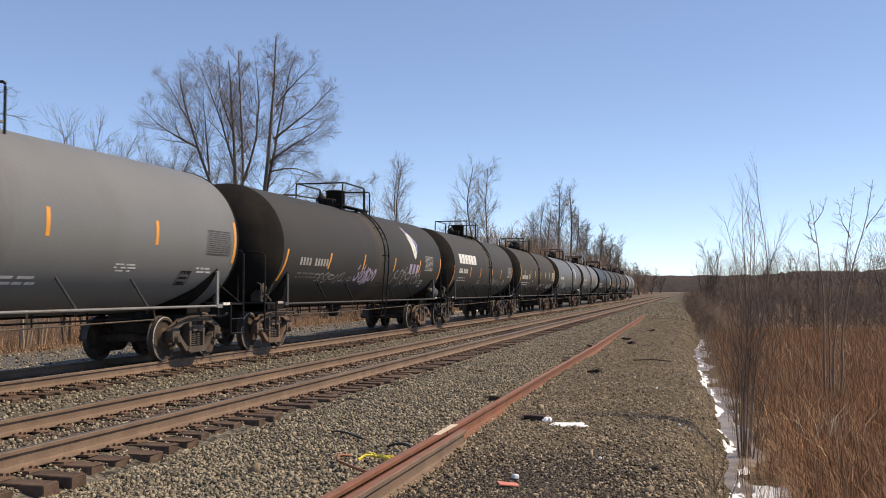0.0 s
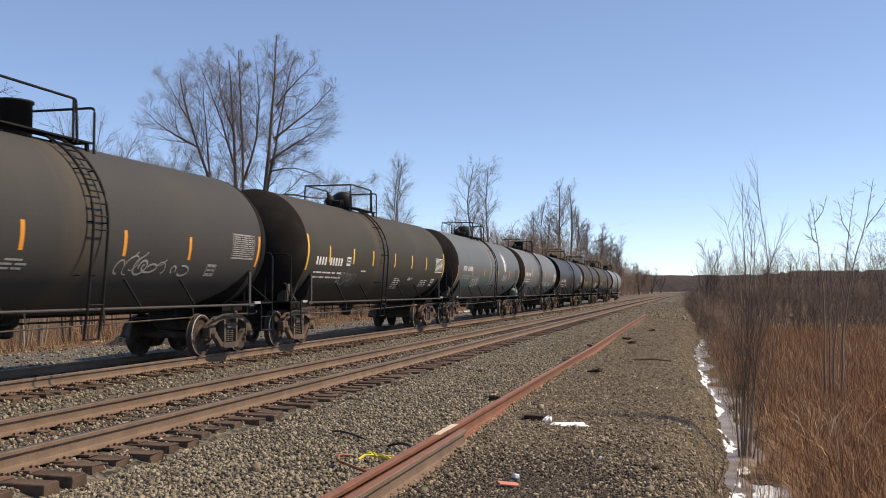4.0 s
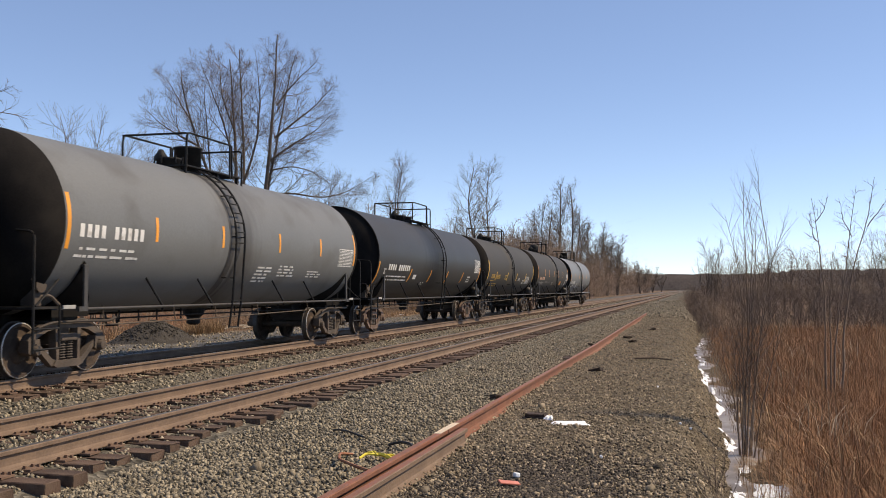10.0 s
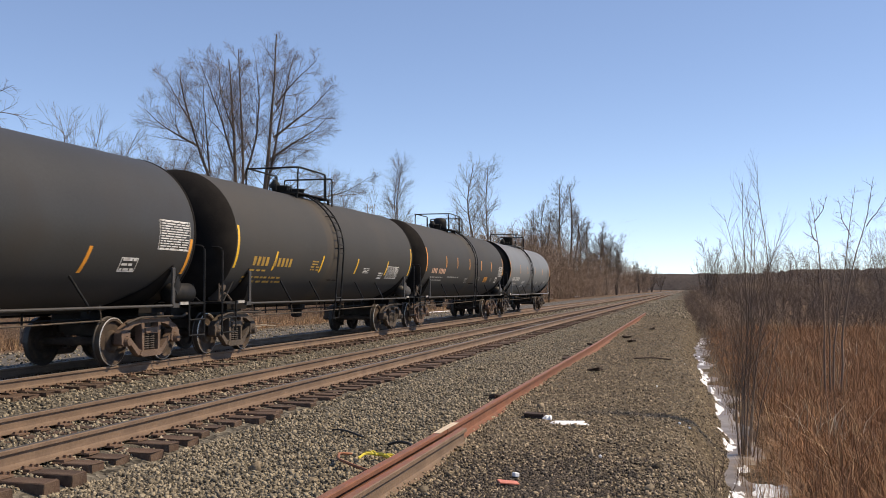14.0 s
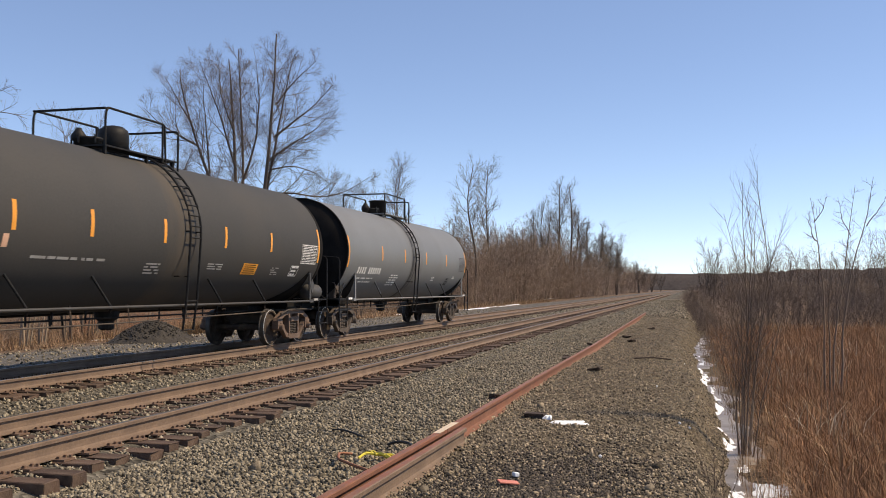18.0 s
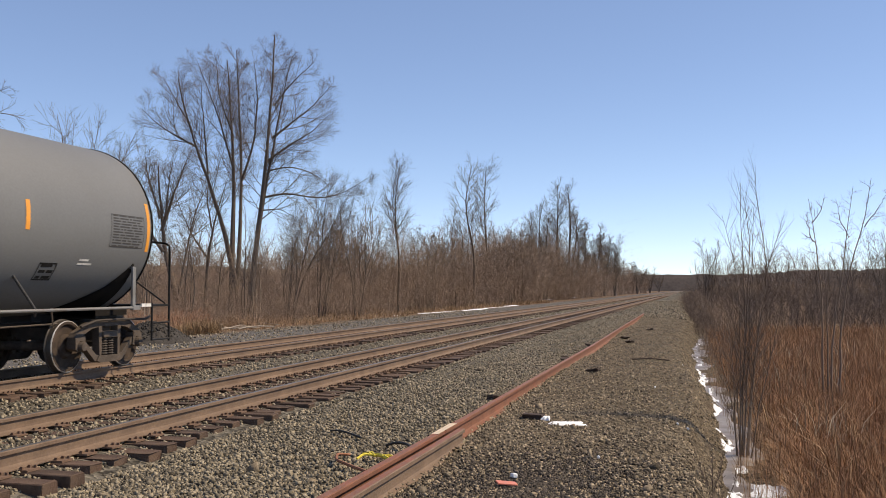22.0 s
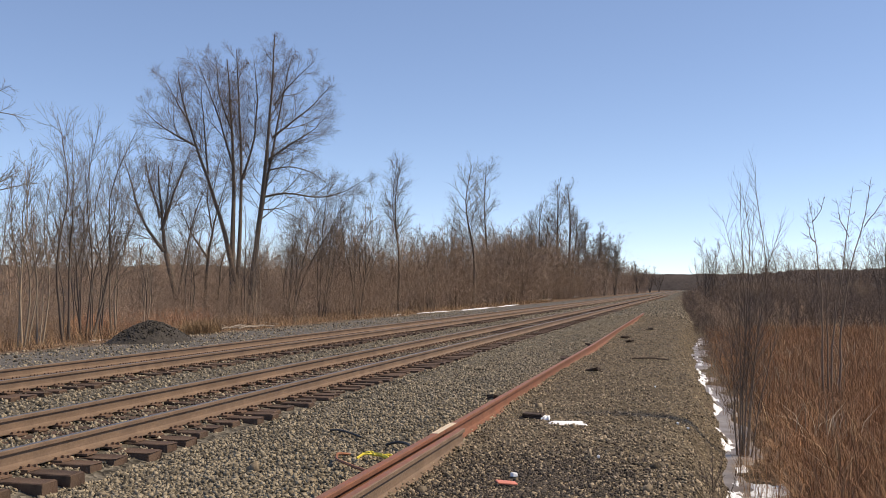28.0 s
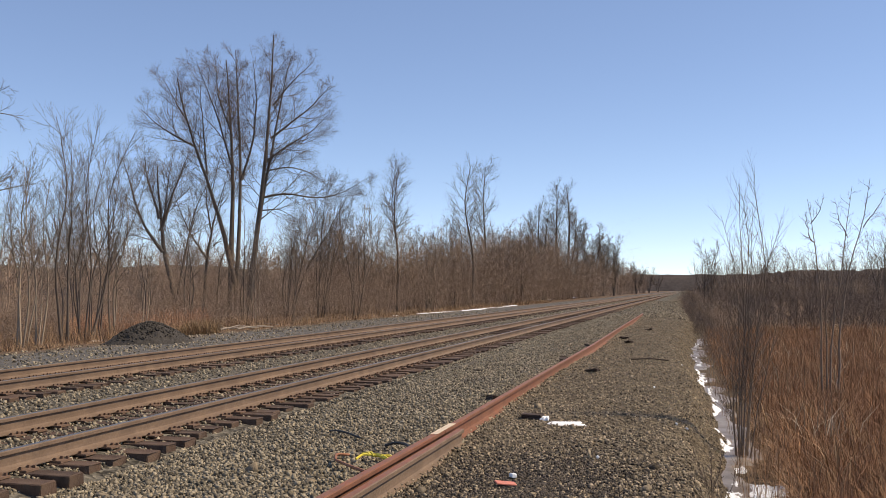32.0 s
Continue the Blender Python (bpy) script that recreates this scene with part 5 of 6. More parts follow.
# young trees and tall shrubs at the left edge of the wood
for key, x, y, tall, n, wide, tilt, pale in ((45, 28.6, 22.0, 6.6, 4, 3.0, 0, 1), (70, 30.2, 22.6, 6.2, 3, 2.2, .05, 1), (118, 31.61, 22.5, 8.5, 4, 3.2, .03, 0), (150, 33.2, 22.7, 8.3, 5, 4.4, -.08, 0), (172, 34.3, 23.0, 7.6, 4, 4.0, -.18, 0), (205, 36.35, 23.5, 6.8, 3, 2, -.05, 1), (228, 36.9, 22.4, 4.4, 2, 1.0, -.16, 1), (15, 28.06, 23, 6.4, 4, 3, .05, 1), (140, 37.41, 26, 8, 3, 2.8, 0, 0), (262, 44.66, 27, 6.0, 3, 3, 0, 0), (335, 54.33, 30, 7, 3, 3.0, 0, 0), (462, 53.8, 25.2, 6.4, 3, 2.0, 0, 1), (515, 58.43, 25, 7.2, 4, 3.5, 0, 0)):
    clump("young_tree", "slender bare young tree with pale stems" if pale else "slender bare young tree with dark stems", (x, y), n, tall, wide, 300 + key, "young trees by the line", BROOM, .34, .27, .32, 32, 1.0, M_PALE if pale else M_BARK, M_TWIG, tilt=tilt)

# bare bushes: a few shapes, set out along both sides
KINDS = [clump("bush", "dense leafless reddish bush beside the line", (60 + 6 * k, 40), 26, 4.6, 6.4, 70 + k, "bushes beside the line", FAN, .4, .42, .2, 42, 1.3, M_BRUSH, M_BRUSH, "bush", True, .0036) for k in range(4)]
PLACES = []
for k in range(66):
    x = 73 + 2.2 * k + r_.uniform(-1.8, 1.8)
    PLACES.append((x, 22.6 + r_.uniform(0, 9) + k * .03, (5.6 + x * .046) / 4.6 * r_.uniform(.6, 1.08)))
for k in range(26):
    PLACES.append((200 + 16 * k + r_.uniform(-3, 3), 24 + r_.uniform(0, 5), 3.1 * r_.uniform(.75, 1.1)))
for k in range(9):
    PLACES.append((30 + 3 * k + r_.uniform(-1, 1), 29 + r_.uniform(0, 12), r_.uniform(.35, .6)))
for k in range(9):
    PLACES.append((50 + 3.0 * k + r_.uniform(-1, 1), 29 + .75 * k + r_.uniform(-2, 5), r_.uniform(.5, .95)))
for k in range(16):
    x = 48 + 7 * k
    PLACES.append((x, float(foot(x)) - .7 - r_.uniform(0, .5), r_.uniform(.3, .5)))
for k in range(30):
    x = r_.uniform(170, 270)
    PLACES.append((x, -x * (.012 + .0068 * k), r_.uniform(.7, 1.2)))
for k in range(16):
    PLACES.append((190 + 25 * k, -5 - r_.uniform(0, 12), r_.uniform(.8, 1.2)))
for k, (x, y, s) in enumerate(PLACES):
    src = KINDS[k % 4]
    if k < 4:
        b = src
        b.location = (x, y, float(height(x, y)) - .05)
    else:
        b = copy_thing(src, pose(x, y, float(height(x, y)) - .05, 0, 0, r_.uniform(0, 360)))
    b.scale = (s, s, s)

# saplings in the ditch on the marsh side
WAND = [row(5, .5, 26, .08, 2, least=.0022, curl=.05)]
limb_tree("sapling", "clump of thin bare saplings in the icy ditch", (14.0, -.66), [([(.1 * k % .16 - .05, y0, 0)] + [(.15 * math.sin(k * 2.3) * z / 3, y, z + .9) for y, z in pts], r) for k, (y0, r, pts) in enumerate((
          (-.03, .012, ((-.02, .0), (-.11, 1.0), (-.07, 1.76), (-.05, 2.5), (-.08, 2.95))), (-.06, .013, ((-.17, .5), (-.36, 1.8), (-.29, 2.3), (-.16, 2.97), (-.2, 3.22))), (.02, .010, ((.01, .5), (.06, 1.26), (.1, 2.0), (.27, 2.5))), (-.08, .010, ((-.22, .7), (-.31, 1.5), (-.46, 2.1), (-.62, 2.4))), (.0, .012, ((-.06, 1.2), (-.12, 2.3), (-.02, 2.8))), (-.02, .011, ((-.1, .9), (-.16, 1.9), (-.2, 2.6))), (.06, .010, ((.1, .3), (.2, 1.1), (.36, 1.7))), (.05, .009, ((.13, .0), (.27, .7), (.4, 1.2))), (-.1, .009, ((-.26, .1), (-.4, .8), (-.52, 1.5))), (.02, .008, ((.06, .2), (.05, 1.0), (.16, 1.8))), (-.05, .008, ((-.14, .0), (-.2, .9), (-.3, 1.7)))))],
          WAND, 81, .8, .10, .22, 28, .06, "saplings in the marsh", "sapling", M_SAPLING, M_SAPLING, .32, False, 11, .05, .7, .012)
KNOB = [row(4, .45, 50, .05, 3, curl=.22, least=.004)]
limb_tree("sapling", "bare sapling with a forked knobbly top", (21.5, -2.64), [([(0, 0, 0), (0, .02, 2.0), (0, .1, 3.1), (0, .2, 3.9), (0, .27, 4.2)], .024), ([(0, .13, 3.3), (.1, .3, 3.6), (.1, .38, 3.9)], .012), ([(0, .17, 3.7), (-.1, .02, 3.95), (-.1, -.04, 4.2)], .01)], KNOB, 82, .42, .11, .66, 52, .04, "saplings in the marsh", "sapling", M_SAPLING, M_SAPLING, .5, False, 1, .2, .5, .02)
limb_tree("sapling", "bare broken pole of a dead sapling", (21.4, -2.72), [([(0, 0, 0), (0, .02, 1.8), (0, -.05, 3.1)], .02)], [], 84, .1, .8, .6, 50, .0, "saplings in the marsh", "sapling", M_SAPLING, M_SAPLING, .5, False, 1, .1, .5, .012)
limb_tree("sapling", "bare saplings leaning apart in the marsh", (21.5, -2.9), [([(0, .1, 0), (0, .12, 1.1), (0, -.1, 2.4), (0, -.26, 3.3), (0, -.36, 4.2), (0, -.4, 4.45)], .022), ([(.1, -.05, 0), (.1, -.13, 1.9), (.1, -.37, 2.95), (.1, -.62, 3.7), (.1, -.7, 4.6)], .025), ([(.1, -.6, 3.6), (.1, -.85, 3.95), (.1, -.95, 4.3)], .011), ([(0, -.28, 3.4), (0, -.08, 3.8), (0, -.04, 4.2)], .011)], KNOB, 83, .42, .11, .62, 50, .04, "saplings in the marsh", "sapling", M_SAPLING, M_SAPLING, .5, False, 2, .2, .5, .02)
clump("tree", "small round bare tree far along the ditch", (104, -1.8), 8, 7.2, 4.4, 84, "saplings in the marsh", BROOM, .36, .22, .2, 30, 1.9)
clump("tree", "bare tree standing in the far marsh", (95, -16.9), 4, 8.8, 6.5, 87, "saplings in the marsh", BROOM, .36, .25, .25, 32, 1.5)
clump("tree", "bare tree standing in the far marsh", (120, -17.6), 4, 7.4, 6, 88, "saplings in the marsh", BROOM, .36, .25, .25, 32, 1.7)


def thicket(name, label, count, where, tall, lean, mat, seed, boughs=(6, 4), thick=.012, k=4, least=.006, angle=40):
    """A dense stand of thin stems and twigs: where(rng, n) gives their feet."""
    rng = np.random.default_rng(seed)
    x, y, s = where(rng, count)
    z = height(x, y) - .05
    h = tall * s * rng.uniform(.4, 1.0, count)
    dirn = rng.normal(size=(count, 2)) * lean
    pts = []
    for q in np.linspace(0, 1, k):
        pts.append(np.stack([x + dirn[:, 0] * h * q ** 1.5, y + dirn[:, 1] * h * q ** 1.5, z + h * q], -1))
    P = np.stack(pts, 1)
    P[:, 1:] += rng.normal(size=P[:, 1:].shape) * (h * .035)[:, None, None]
    R = (thick * s)[:, None] * np.linspace(1, .35, k)[None, :]
    lev, sets = (P, R), [tubes(P, R, 3)]
    for n in boughs:
        lev = grow(rng, *lev, n=n, start=.06, size=.44, angle=angle, up=.02, k=3 if n == boughs[0] else 2, curl=.08, least=least)
        sets.append(tubes(*lev, 3))
    v, f = merged(*sets)
    return tagged(raw(name, v, f, mat), label, "brush", kind="stuff")


def left_wood(rng, n):
    x = 56 + 220 * rng.random(n) ** 1.3
    y = 22.2 + .8 * np.sin(x * .35) + 24 * rng.random(n) ** 1.6
    patchy = .72 + .28 * np.sin(x * .42 + 1.3 * np.sin(x * .13)) + .15 * np.sin(x * 1.3)
    return x, y, np.clip(.45 + x / 130, .7, 1.9) * patchy


thicket("brush", "dense brown leafless brush at the wood's edge", 2300, left_wood, 6.6, .42, M_BRUSH, 91, (8, 4), .0065, 5, .005, 52)


def left_scrub(rng, n):
    y = 23.5 + 30 * rng.random(n) ** 1.4
    x = y * rng.uniform(1.1, 2.4, n)
    return x, y, .6 + .5 * rng.random(n)


thicket("scrub", "low tangled brown scrub among the young trees", 1500, left_scrub, 2.0, .45, M_BRUSH, 97, (5, 4), .007, 4, .005, 50)


def far_left(rng, n):
    y = 60 + 130 * rng.random(n)
    x = y * rng.uniform(.9, 5.0, n)
    return x, y, .9 + y / 160


thicket("far_brush", "distant brown woodland seen through the trees", 1500, far_left, 8.0, .14, M_BRUSH, 92, (6, 4), .05, least=.04)


def right_far(rng, n):
    x = 50 + 200 * rng.random(n) ** 1.3
    y = foot(x) - 2.2 - rng.random(n) * (x * .30)
    return x, y, .7 + x / 300


thicket("marsh_brush", "dark leafless brush beyond the marsh grass", 1700, right_far, 2.3, .14, M_GREYBRUSH, 93, (6, 4), .018, least=.012)


def far_trees(rng, n):
    x = 170 + 350 * rng.random(n)
    y = -12 - rng.random(n) * x * .33
    return x, y, .8 + x / 500


thicket("far_trees", "distant bare trees beyond the marsh", 320, far_trees, 9.5, .12, M_GREYBRUSH, 94, (10, 6), .06, 4, least=.025)


def right_near(rng, n):
    x = 11 + 40 * rng.random(n)
    y = foot(x) - .7 - rng.random(n) ** 1.3 * (x * .32)
    return x, y, .5 + rng.random(n) * .5


thicket("marsh_twigs", "thin dry stems standing in the marsh", 300, right_near, .85, .25, M_GREYBRUSH, 95, (4,), .004, least=.0025)


def right_line(rng, n):
    x = 30 + 130 * rng.random(n) ** 1.1
    y = foot(x) + np.where(x > 46, .25, -.15) - rng.random(n) * 1.4
    return x, y, (.5 + rng.random(n) * .7) * np.clip((x - 20) / 30, .6, 1.7)


thicket("ditch_brush", "grey-brown twiggy scrub along the ditch", 760, right_line, 1.45, .25, M_GREYBRUSH, 96, (5, 4), .006, least=.0035)


def grass(name, label, count, where, tall, mat, seed, width=.012, lean=.35):
    """Dry bent blades, each in two pieces."""
    rng = np.random.default_rng(seed)
    x, y, s = where(rng, count)
    z = height(x, y) - .02
    h = tall * s * rng.uniform(.5, 1.1, count)
    a = rng.uniform(0, 6.28, count)
    bend_ = np.abs(rng.normal(size=count)) * lean + .05
    dx, dy = np.cos(a), np.sin(a)
    sx, sy = -np.sin(a) * width * s, np.cos(a) * width * s
    rows = []
    for q, w in ((0, 1), (.55, .8), (1.0, .12)):
        off = bend_ * h * q ** 2
        zz = z + h * (q - .25 * bend_ * q ** 2)
        rows.append(np.stack([x + dx * off - sx * w, y + dy * off - sy * w, zz], -1))
        rows.append(np.stack([x + dx * off + sx * w, y + dy * off + sy * w, zz], -1))
    V = np.stack(rows, 1).reshape(-1, 3)
    b = np.arange(count)[:, None] * 6
    F = np.concatenate([b + np.array([[0, 1, 3, 2]]), b + np.array([[2, 3, 5, 4]])])
    return tagged(raw(name, V, F, mat), label, "grass", kind="stuff")


def marsh(rng, n):
    m = n // 18
    cx = 9.5 + 44 * rng.random(m) ** 1.5
    cy = foot(cx) - .75 - rng.random(m) * (cx * .30)
    size = rng.uniform(.3, 1.45, m)
    pick = rng.integers(0, m, n)
    x = cx[pick] + rng.normal(size=n) * .16 * (1 + cx[pick] / 40)
    y = cy[pick] + rng.normal(size=n) * .14 * (1 + cx[pick] / 40)
    edge = foot(x) - .22 - .2 * np.sin(x * 1.7) ** 2
    y = np.where(y > edge, edge - np.abs(rng.normal(size=n)) * .5, y)
    return x, y, size[pick] * (.8 + x / 70)


grass("marsh_grass", "red-brown dry marsh grass", 150000, marsh, .34, M_REED, 31, .0029, .48)
M_STALK = material("bleached_stalks", (0.5, 0.42, 0.3), 0.9, 0.0, 0.2, 1.2, 20, 0.0, islands=0.3)
grass("marsh_stalk", "pale broken stalks among the marsh grass", 420, marsh, .7, M_STALK, 38, .006, .8)
grass("marsh_litter", "flattened red-brown grass on the marsh", 30000, marsh, .42, M_REED, 36, .0045, 1.1)
grass("marsh_straw", "paler dry stalks among the marsh grass", 4500, marsh, .62, M_STRAW, 32, .005, .7)


def ditch_foot(rng, n):
    x = 8.5 + 9 * rng.random(n)
    return x, foot(x) - .5 - .3 * rng.random(n) - .12 * np.sin(x * 2.3), .5 + rng.random(n) * .8


grass("ditch_litter", "matted brown grass at the edge of the ice", 6000, ditch_foot, .26, M_TAN, 37, .005, 1.3)


def in_ice(rng, n):
    x = 9.5 + 16 * rng.random(n) ** 1.3
    return x, foot(x) - .08 - .38 * rng.random(n), .5 + rng.random(n) * .8


grass("ditch_stems", "thin dry stems frozen into the ditch", 700, in_ice, .42, M_TAN, 40, .003, .35)


def verge(rng, n):
    x = 22 + 130 * rng.random(n) ** 1.6
    y = 20.9 + .7 * np.sin(x * .35) + .5 * np.sin(x * 1.1) + 12 * rng.random(n) ** 2
    return x, y, .6 + x / 120 + .3 * np.sin(x * .9) * np.sin(y * .8)


def clearing(rng, n):
    y = 21.6 + 24 * rng.random(n) ** 1.3
    x = y * rng.uniform(1.05, 2.35, n)
    return x, y, .6 + .5 * np.sin(x * .9) * np.sin(y * .8) + .5 * rng.random(n)


grass("verge_grass", "tawny dry grass under the trees", 5000, verge, .4, M_STRAW, 33, .010, .9)
grass("verge_litter", "low brown stems at the wood's edge", 20000, verge, .26, M_TAN, 34, .010, 1.2)
def red_patch(rng, n):
    y = 24 + 10 * rng.random(n)
    x = y * rng.uniform(1.42, 1.9, n)
    return x, y, .7 + .5 * np.sin(x * 1.1) * np.sin(y * .9) + .4 * rng.random(n)


grass("red_grass", "stand of reddish dry grass behind the cinder heap", 12000, red_patch, .85, M_REDGRASS, 42, .007, .5)
grass("clearing_grass", "orange-brown dry grass in the clearing", 26000, clearing, .62, M_TAN, 39, .008, .8)


def tuft(rng, n):
    a, q = rng.uniform(0, 6.28, n), rng.random(n) ** .5
    return 38.2 + 1.0 * q * np.cos(a), 20.5 + .8 * q * np.sin(a), np.ones(n)


grass("straw_tuft", "tuft of pale dry grass beside the cinder heap", 1300, tuft, .75, M_STRAW, 35, .007, .7)

limb_tree("weed", "dry twiggy weed on the edge of the bank", (10.6, -0.2), [([(0, 0, 0), (.1 * math.cos(k * 1.9), .1 * math.sin(k * 1.9), .22), (.2 * math.cos(k * 1.9), .2 * math.sin(k * 1.9), 0.42 + .03 * k)], .004) for k in range(6)], [row(4, .5, 35, .05, 2, least=.002)], 85, .16, .05, .2, 35, .05, "weeds on the bank", "weed", M_TWIG, M_TWIG, .3, True, 6, .1, .6, .006)
limb_tree("weed", "dry twiggy weed on the edge of the bank", (9.4, -0.24), [([(0, 0, 0), (.1 * math.cos(k * 1.7), .1 * math.sin(k * 1.7), .22), (.2 * math.cos(k * 1.7), .2 * math.sin(k * 1.7), 0.36 + .03 * k)], .004) for k in range(6)], [row(4, .5, 35, .05, 2, least=.002)], 86, .16, .05, .2, 35, .05, "weeds on the bank", "weed", M_TWIG, M_TWIG, .3, True, 6, .1, .6, .006)

# ---- stones ----
def stones(name, label, count, where, size, mat, seed, level=height):
    """Broken stones, each with its own facets."""
    rng = np.random.default_rng(seed)
    base = np.array([(a, b, c) for a in (-.62, .62) for b in (-.62, .62) for c in (-.62, .62)])
    x, y = where(rng, count)
    hull = bmesh.new()
    for p in base:
        hull.verts.new(p)
    bmesh.ops.convex_hull(hull, input=hull.verts)
    bmesh.ops.triangulate(hull, faces=hull.faces)
    hull.verts.index_update()
    tri = np.array([[v.index for v in f.verts] for f in hull.faces])
    pts = np.array([v.co for v in hull.verts])
    hull.free()
    s = size * rng.uniform(.5, 1.5, count)
    V = pts[None] * rng.uniform(.55, 1.4, (count, len(pts), 3)) * s[:, None, None] * rng.uniform(.38, 1.35, (count, 1, 3))
    a = rng.uniform(0, 6.28, (count, 3))
    for ax in range(3):
        c, q = np.cos(a[:, ax])[:, None], np.sin(a[:, ax])[:, None]
        u, w = V[:, :, ax].copy(), V[:, :, (ax + 1) % 3].copy()
        V[:, :, ax], V[:, :, (ax + 1) % 3] = u * c - w * q, u * q + w * c
    V += np.stack([x, y, level(x, y) + s * rng.uniform(-.1, .5, count)], -1)[:, None, :]
    F = tri[None] + (np.arange(count) * len(pts))[:, None, None]
    return tagged(raw(name, V.reshape(-1, 3), F.reshape(-1, 3), mat), label, "gravel", kind="stuff")


def shoulder(rng, n):
    x = 6.0 + 60 * rng.random(n) ** 2.6
    return x, rng.uniform(2.4, 5.75, n)


def between(rng, n):
    x = 7 + 60 * rng.random(n) ** 2.2
    return x, rng.uniform(7.6, 10.4, n)


def cribs(rng, n):
    x = 6.0 + 30 * rng.random(n) ** 1.5
    return x, np.where(rng.random(n) < .6, rng.uniform(5.9, 7.7, n), rng.uniform(10.4, 12.3, n))


def bank(rng, n):
    x = 5.6 + 60 * rng.random(n) ** 2.6
    return x, foot(x) + .05 + rng.random(n) * (2.9 - foot(x))


def sooty(rng, n):
    a, q = rng.uniform(0, 6.28, n), np.abs(rng.normal(size=n)) * .6
    return 8.3 + 2.2 * q * np.cos(a), 1.3 + 1.2 * q * np.sin(a)


stones("ballast", "loose grey ballast stones on the shoulder", 64000, shoulder, .0185, M_STONE, 41)
stones("ballast", "grey ballast between the tracks", 14000, between, .026, M_STONE, 42)
stones("ballast", "dark ballast between the ties", 12000, cribs, .021, M_STONE, 43, lambda x, y: height(x, y) + .008)
stones("gravel", "brown gravel on the embankment", 58000, bank, .0148, M_STONE_BROWN, 44)
stones("cinder_gravel", "patch of small dark cinders on the gravel", 16000, sooty, .0135, M_CINDER, 47)

def tie_ends(rng, n):
    x = 6.0 + 40 * rng.random(n) ** 1.8
    return x, np.where(rng.random(n) < .6, rng.uniform(5.25, 6.0, n), rng.uniform(7.55, 8.3, n))


stones("ballast", "ballast spilled over the ends of the ties", 2600, tie_ends, .02, M_STONE, 49)


def roadside(rng, n):
    x = 14 + 70 * rng.random(n) ** 1.6
    return x, rng.uniform(12.6, 20.0, n)


def clods(rng, n):
    x = 6.5 + 50 * rng.random(n) ** 2
    return x, np.where(rng.random(n) < .75, rng.uniform(-.4, 5.2, n), rng.uniform(13, 20, n))


stones("road_gravel", "grey gravel of the service road", 7000, roadside, .036, M_STONE, 45)
stones("clods", "larger loose stones and clods of earth", 160, clods, .042, M_STONE_BROWN, 46)

def beyond(rng, n):
    x = 58 + 90 * rng.random(n) ** 1.3
    return x, np.where(rng.random(n) < .7, rng.uniform(-.4, 5.7, n), rng.uniform(7.6, 10.4, n))


stones("ballast", "distant pale ballast along the line", 9000, beyond, .045, M_STONE, 48)

# ---- spare rail beside the track ----
spare = thing("spare_rail", "orange rusty spare rail lying on the gravel", "rail", "", "", (0, 0, 0))
SPARE = [(5.0, 2.58), (10.0, 2.55), (10.02, 2.55), (27, 2.55), (27.02, 2.56), (62, 2.85)]
for (xa, ya), (xb, yb) in zip(SPARE[::2], SPARE[1::2]):
    o = rail_bar("rail_length", 0, math.hypot(xb - xa, yb - ya), 0, 0, (M_SPARE, M_SPARE_WORN), spare)
    o.matrix_basis = pose(xa, ya, -.215, 0, 0, math.degrees(math.atan2(yb - ya, xb - xa)))

o = rail_bar("rail_length", 0, 5.3, 0, 0, (M_RAIL, M_SPARE_WORN), spare, "second rusty rail lying against the first")
o.matrix_basis = pose(5.0, 2.425, -.235, 0, 0, -.15)
bm = bmesh.new()
box(bm, -.42, .4, -.037, .037, 0, .003)
fresh = part("bare_patch", bm, material("bare_cream_metal", (0.75, 0.6, 0.42), 0.5, 0.2, 0.15, 6, 60, 0.05), spare, "pale bare patch on the rail's head")
fresh.location = (10.1, 2.55, -.215 + HEIGHT + .002)

# ---- cinder heap ----
rng = np.random.default_rng(51)
bm = bmesh.new()
bmesh.ops.create_grid(bm, x_segments=48, y_segments=48, size=1)
for v in bm.verts:
    r = math.hypot(v.co.x, v.co.y)
    h = max(0, 1 - r ** 1.5) * .74
    h += (noise.noise(v.co * 5) * .08 + noise.noise(v.co * 14) * .035) * min(1, max(0, 1.05 - r) * 4)
    v.co = Vector((v.co.x * 1.75, v.co.y * 1.5, h - .03 if r < 1.05 else -.15))
heap = part("slag_mound", bm, M_COAL)
heap.location = (31.2, 18.7, -.42)
lumps = stones("cinder_lumps", "lumps of black cinder on the pile", 1500, lambda r, n: (31.2 + 1.1 * r.normal(size=n) * .6, 18.7 + .8 * r.normal(size=n) * .55), .035, M_COAL, 52, lambda x, y: -.45 + .74 * np.clip(1 - np.hypot((x - 31.2) / 1.75, (y - 18.7) / 1.5) ** 1.5, 0, 1))
tagged(heap, "heap of black cinders beside the far track", "heap")

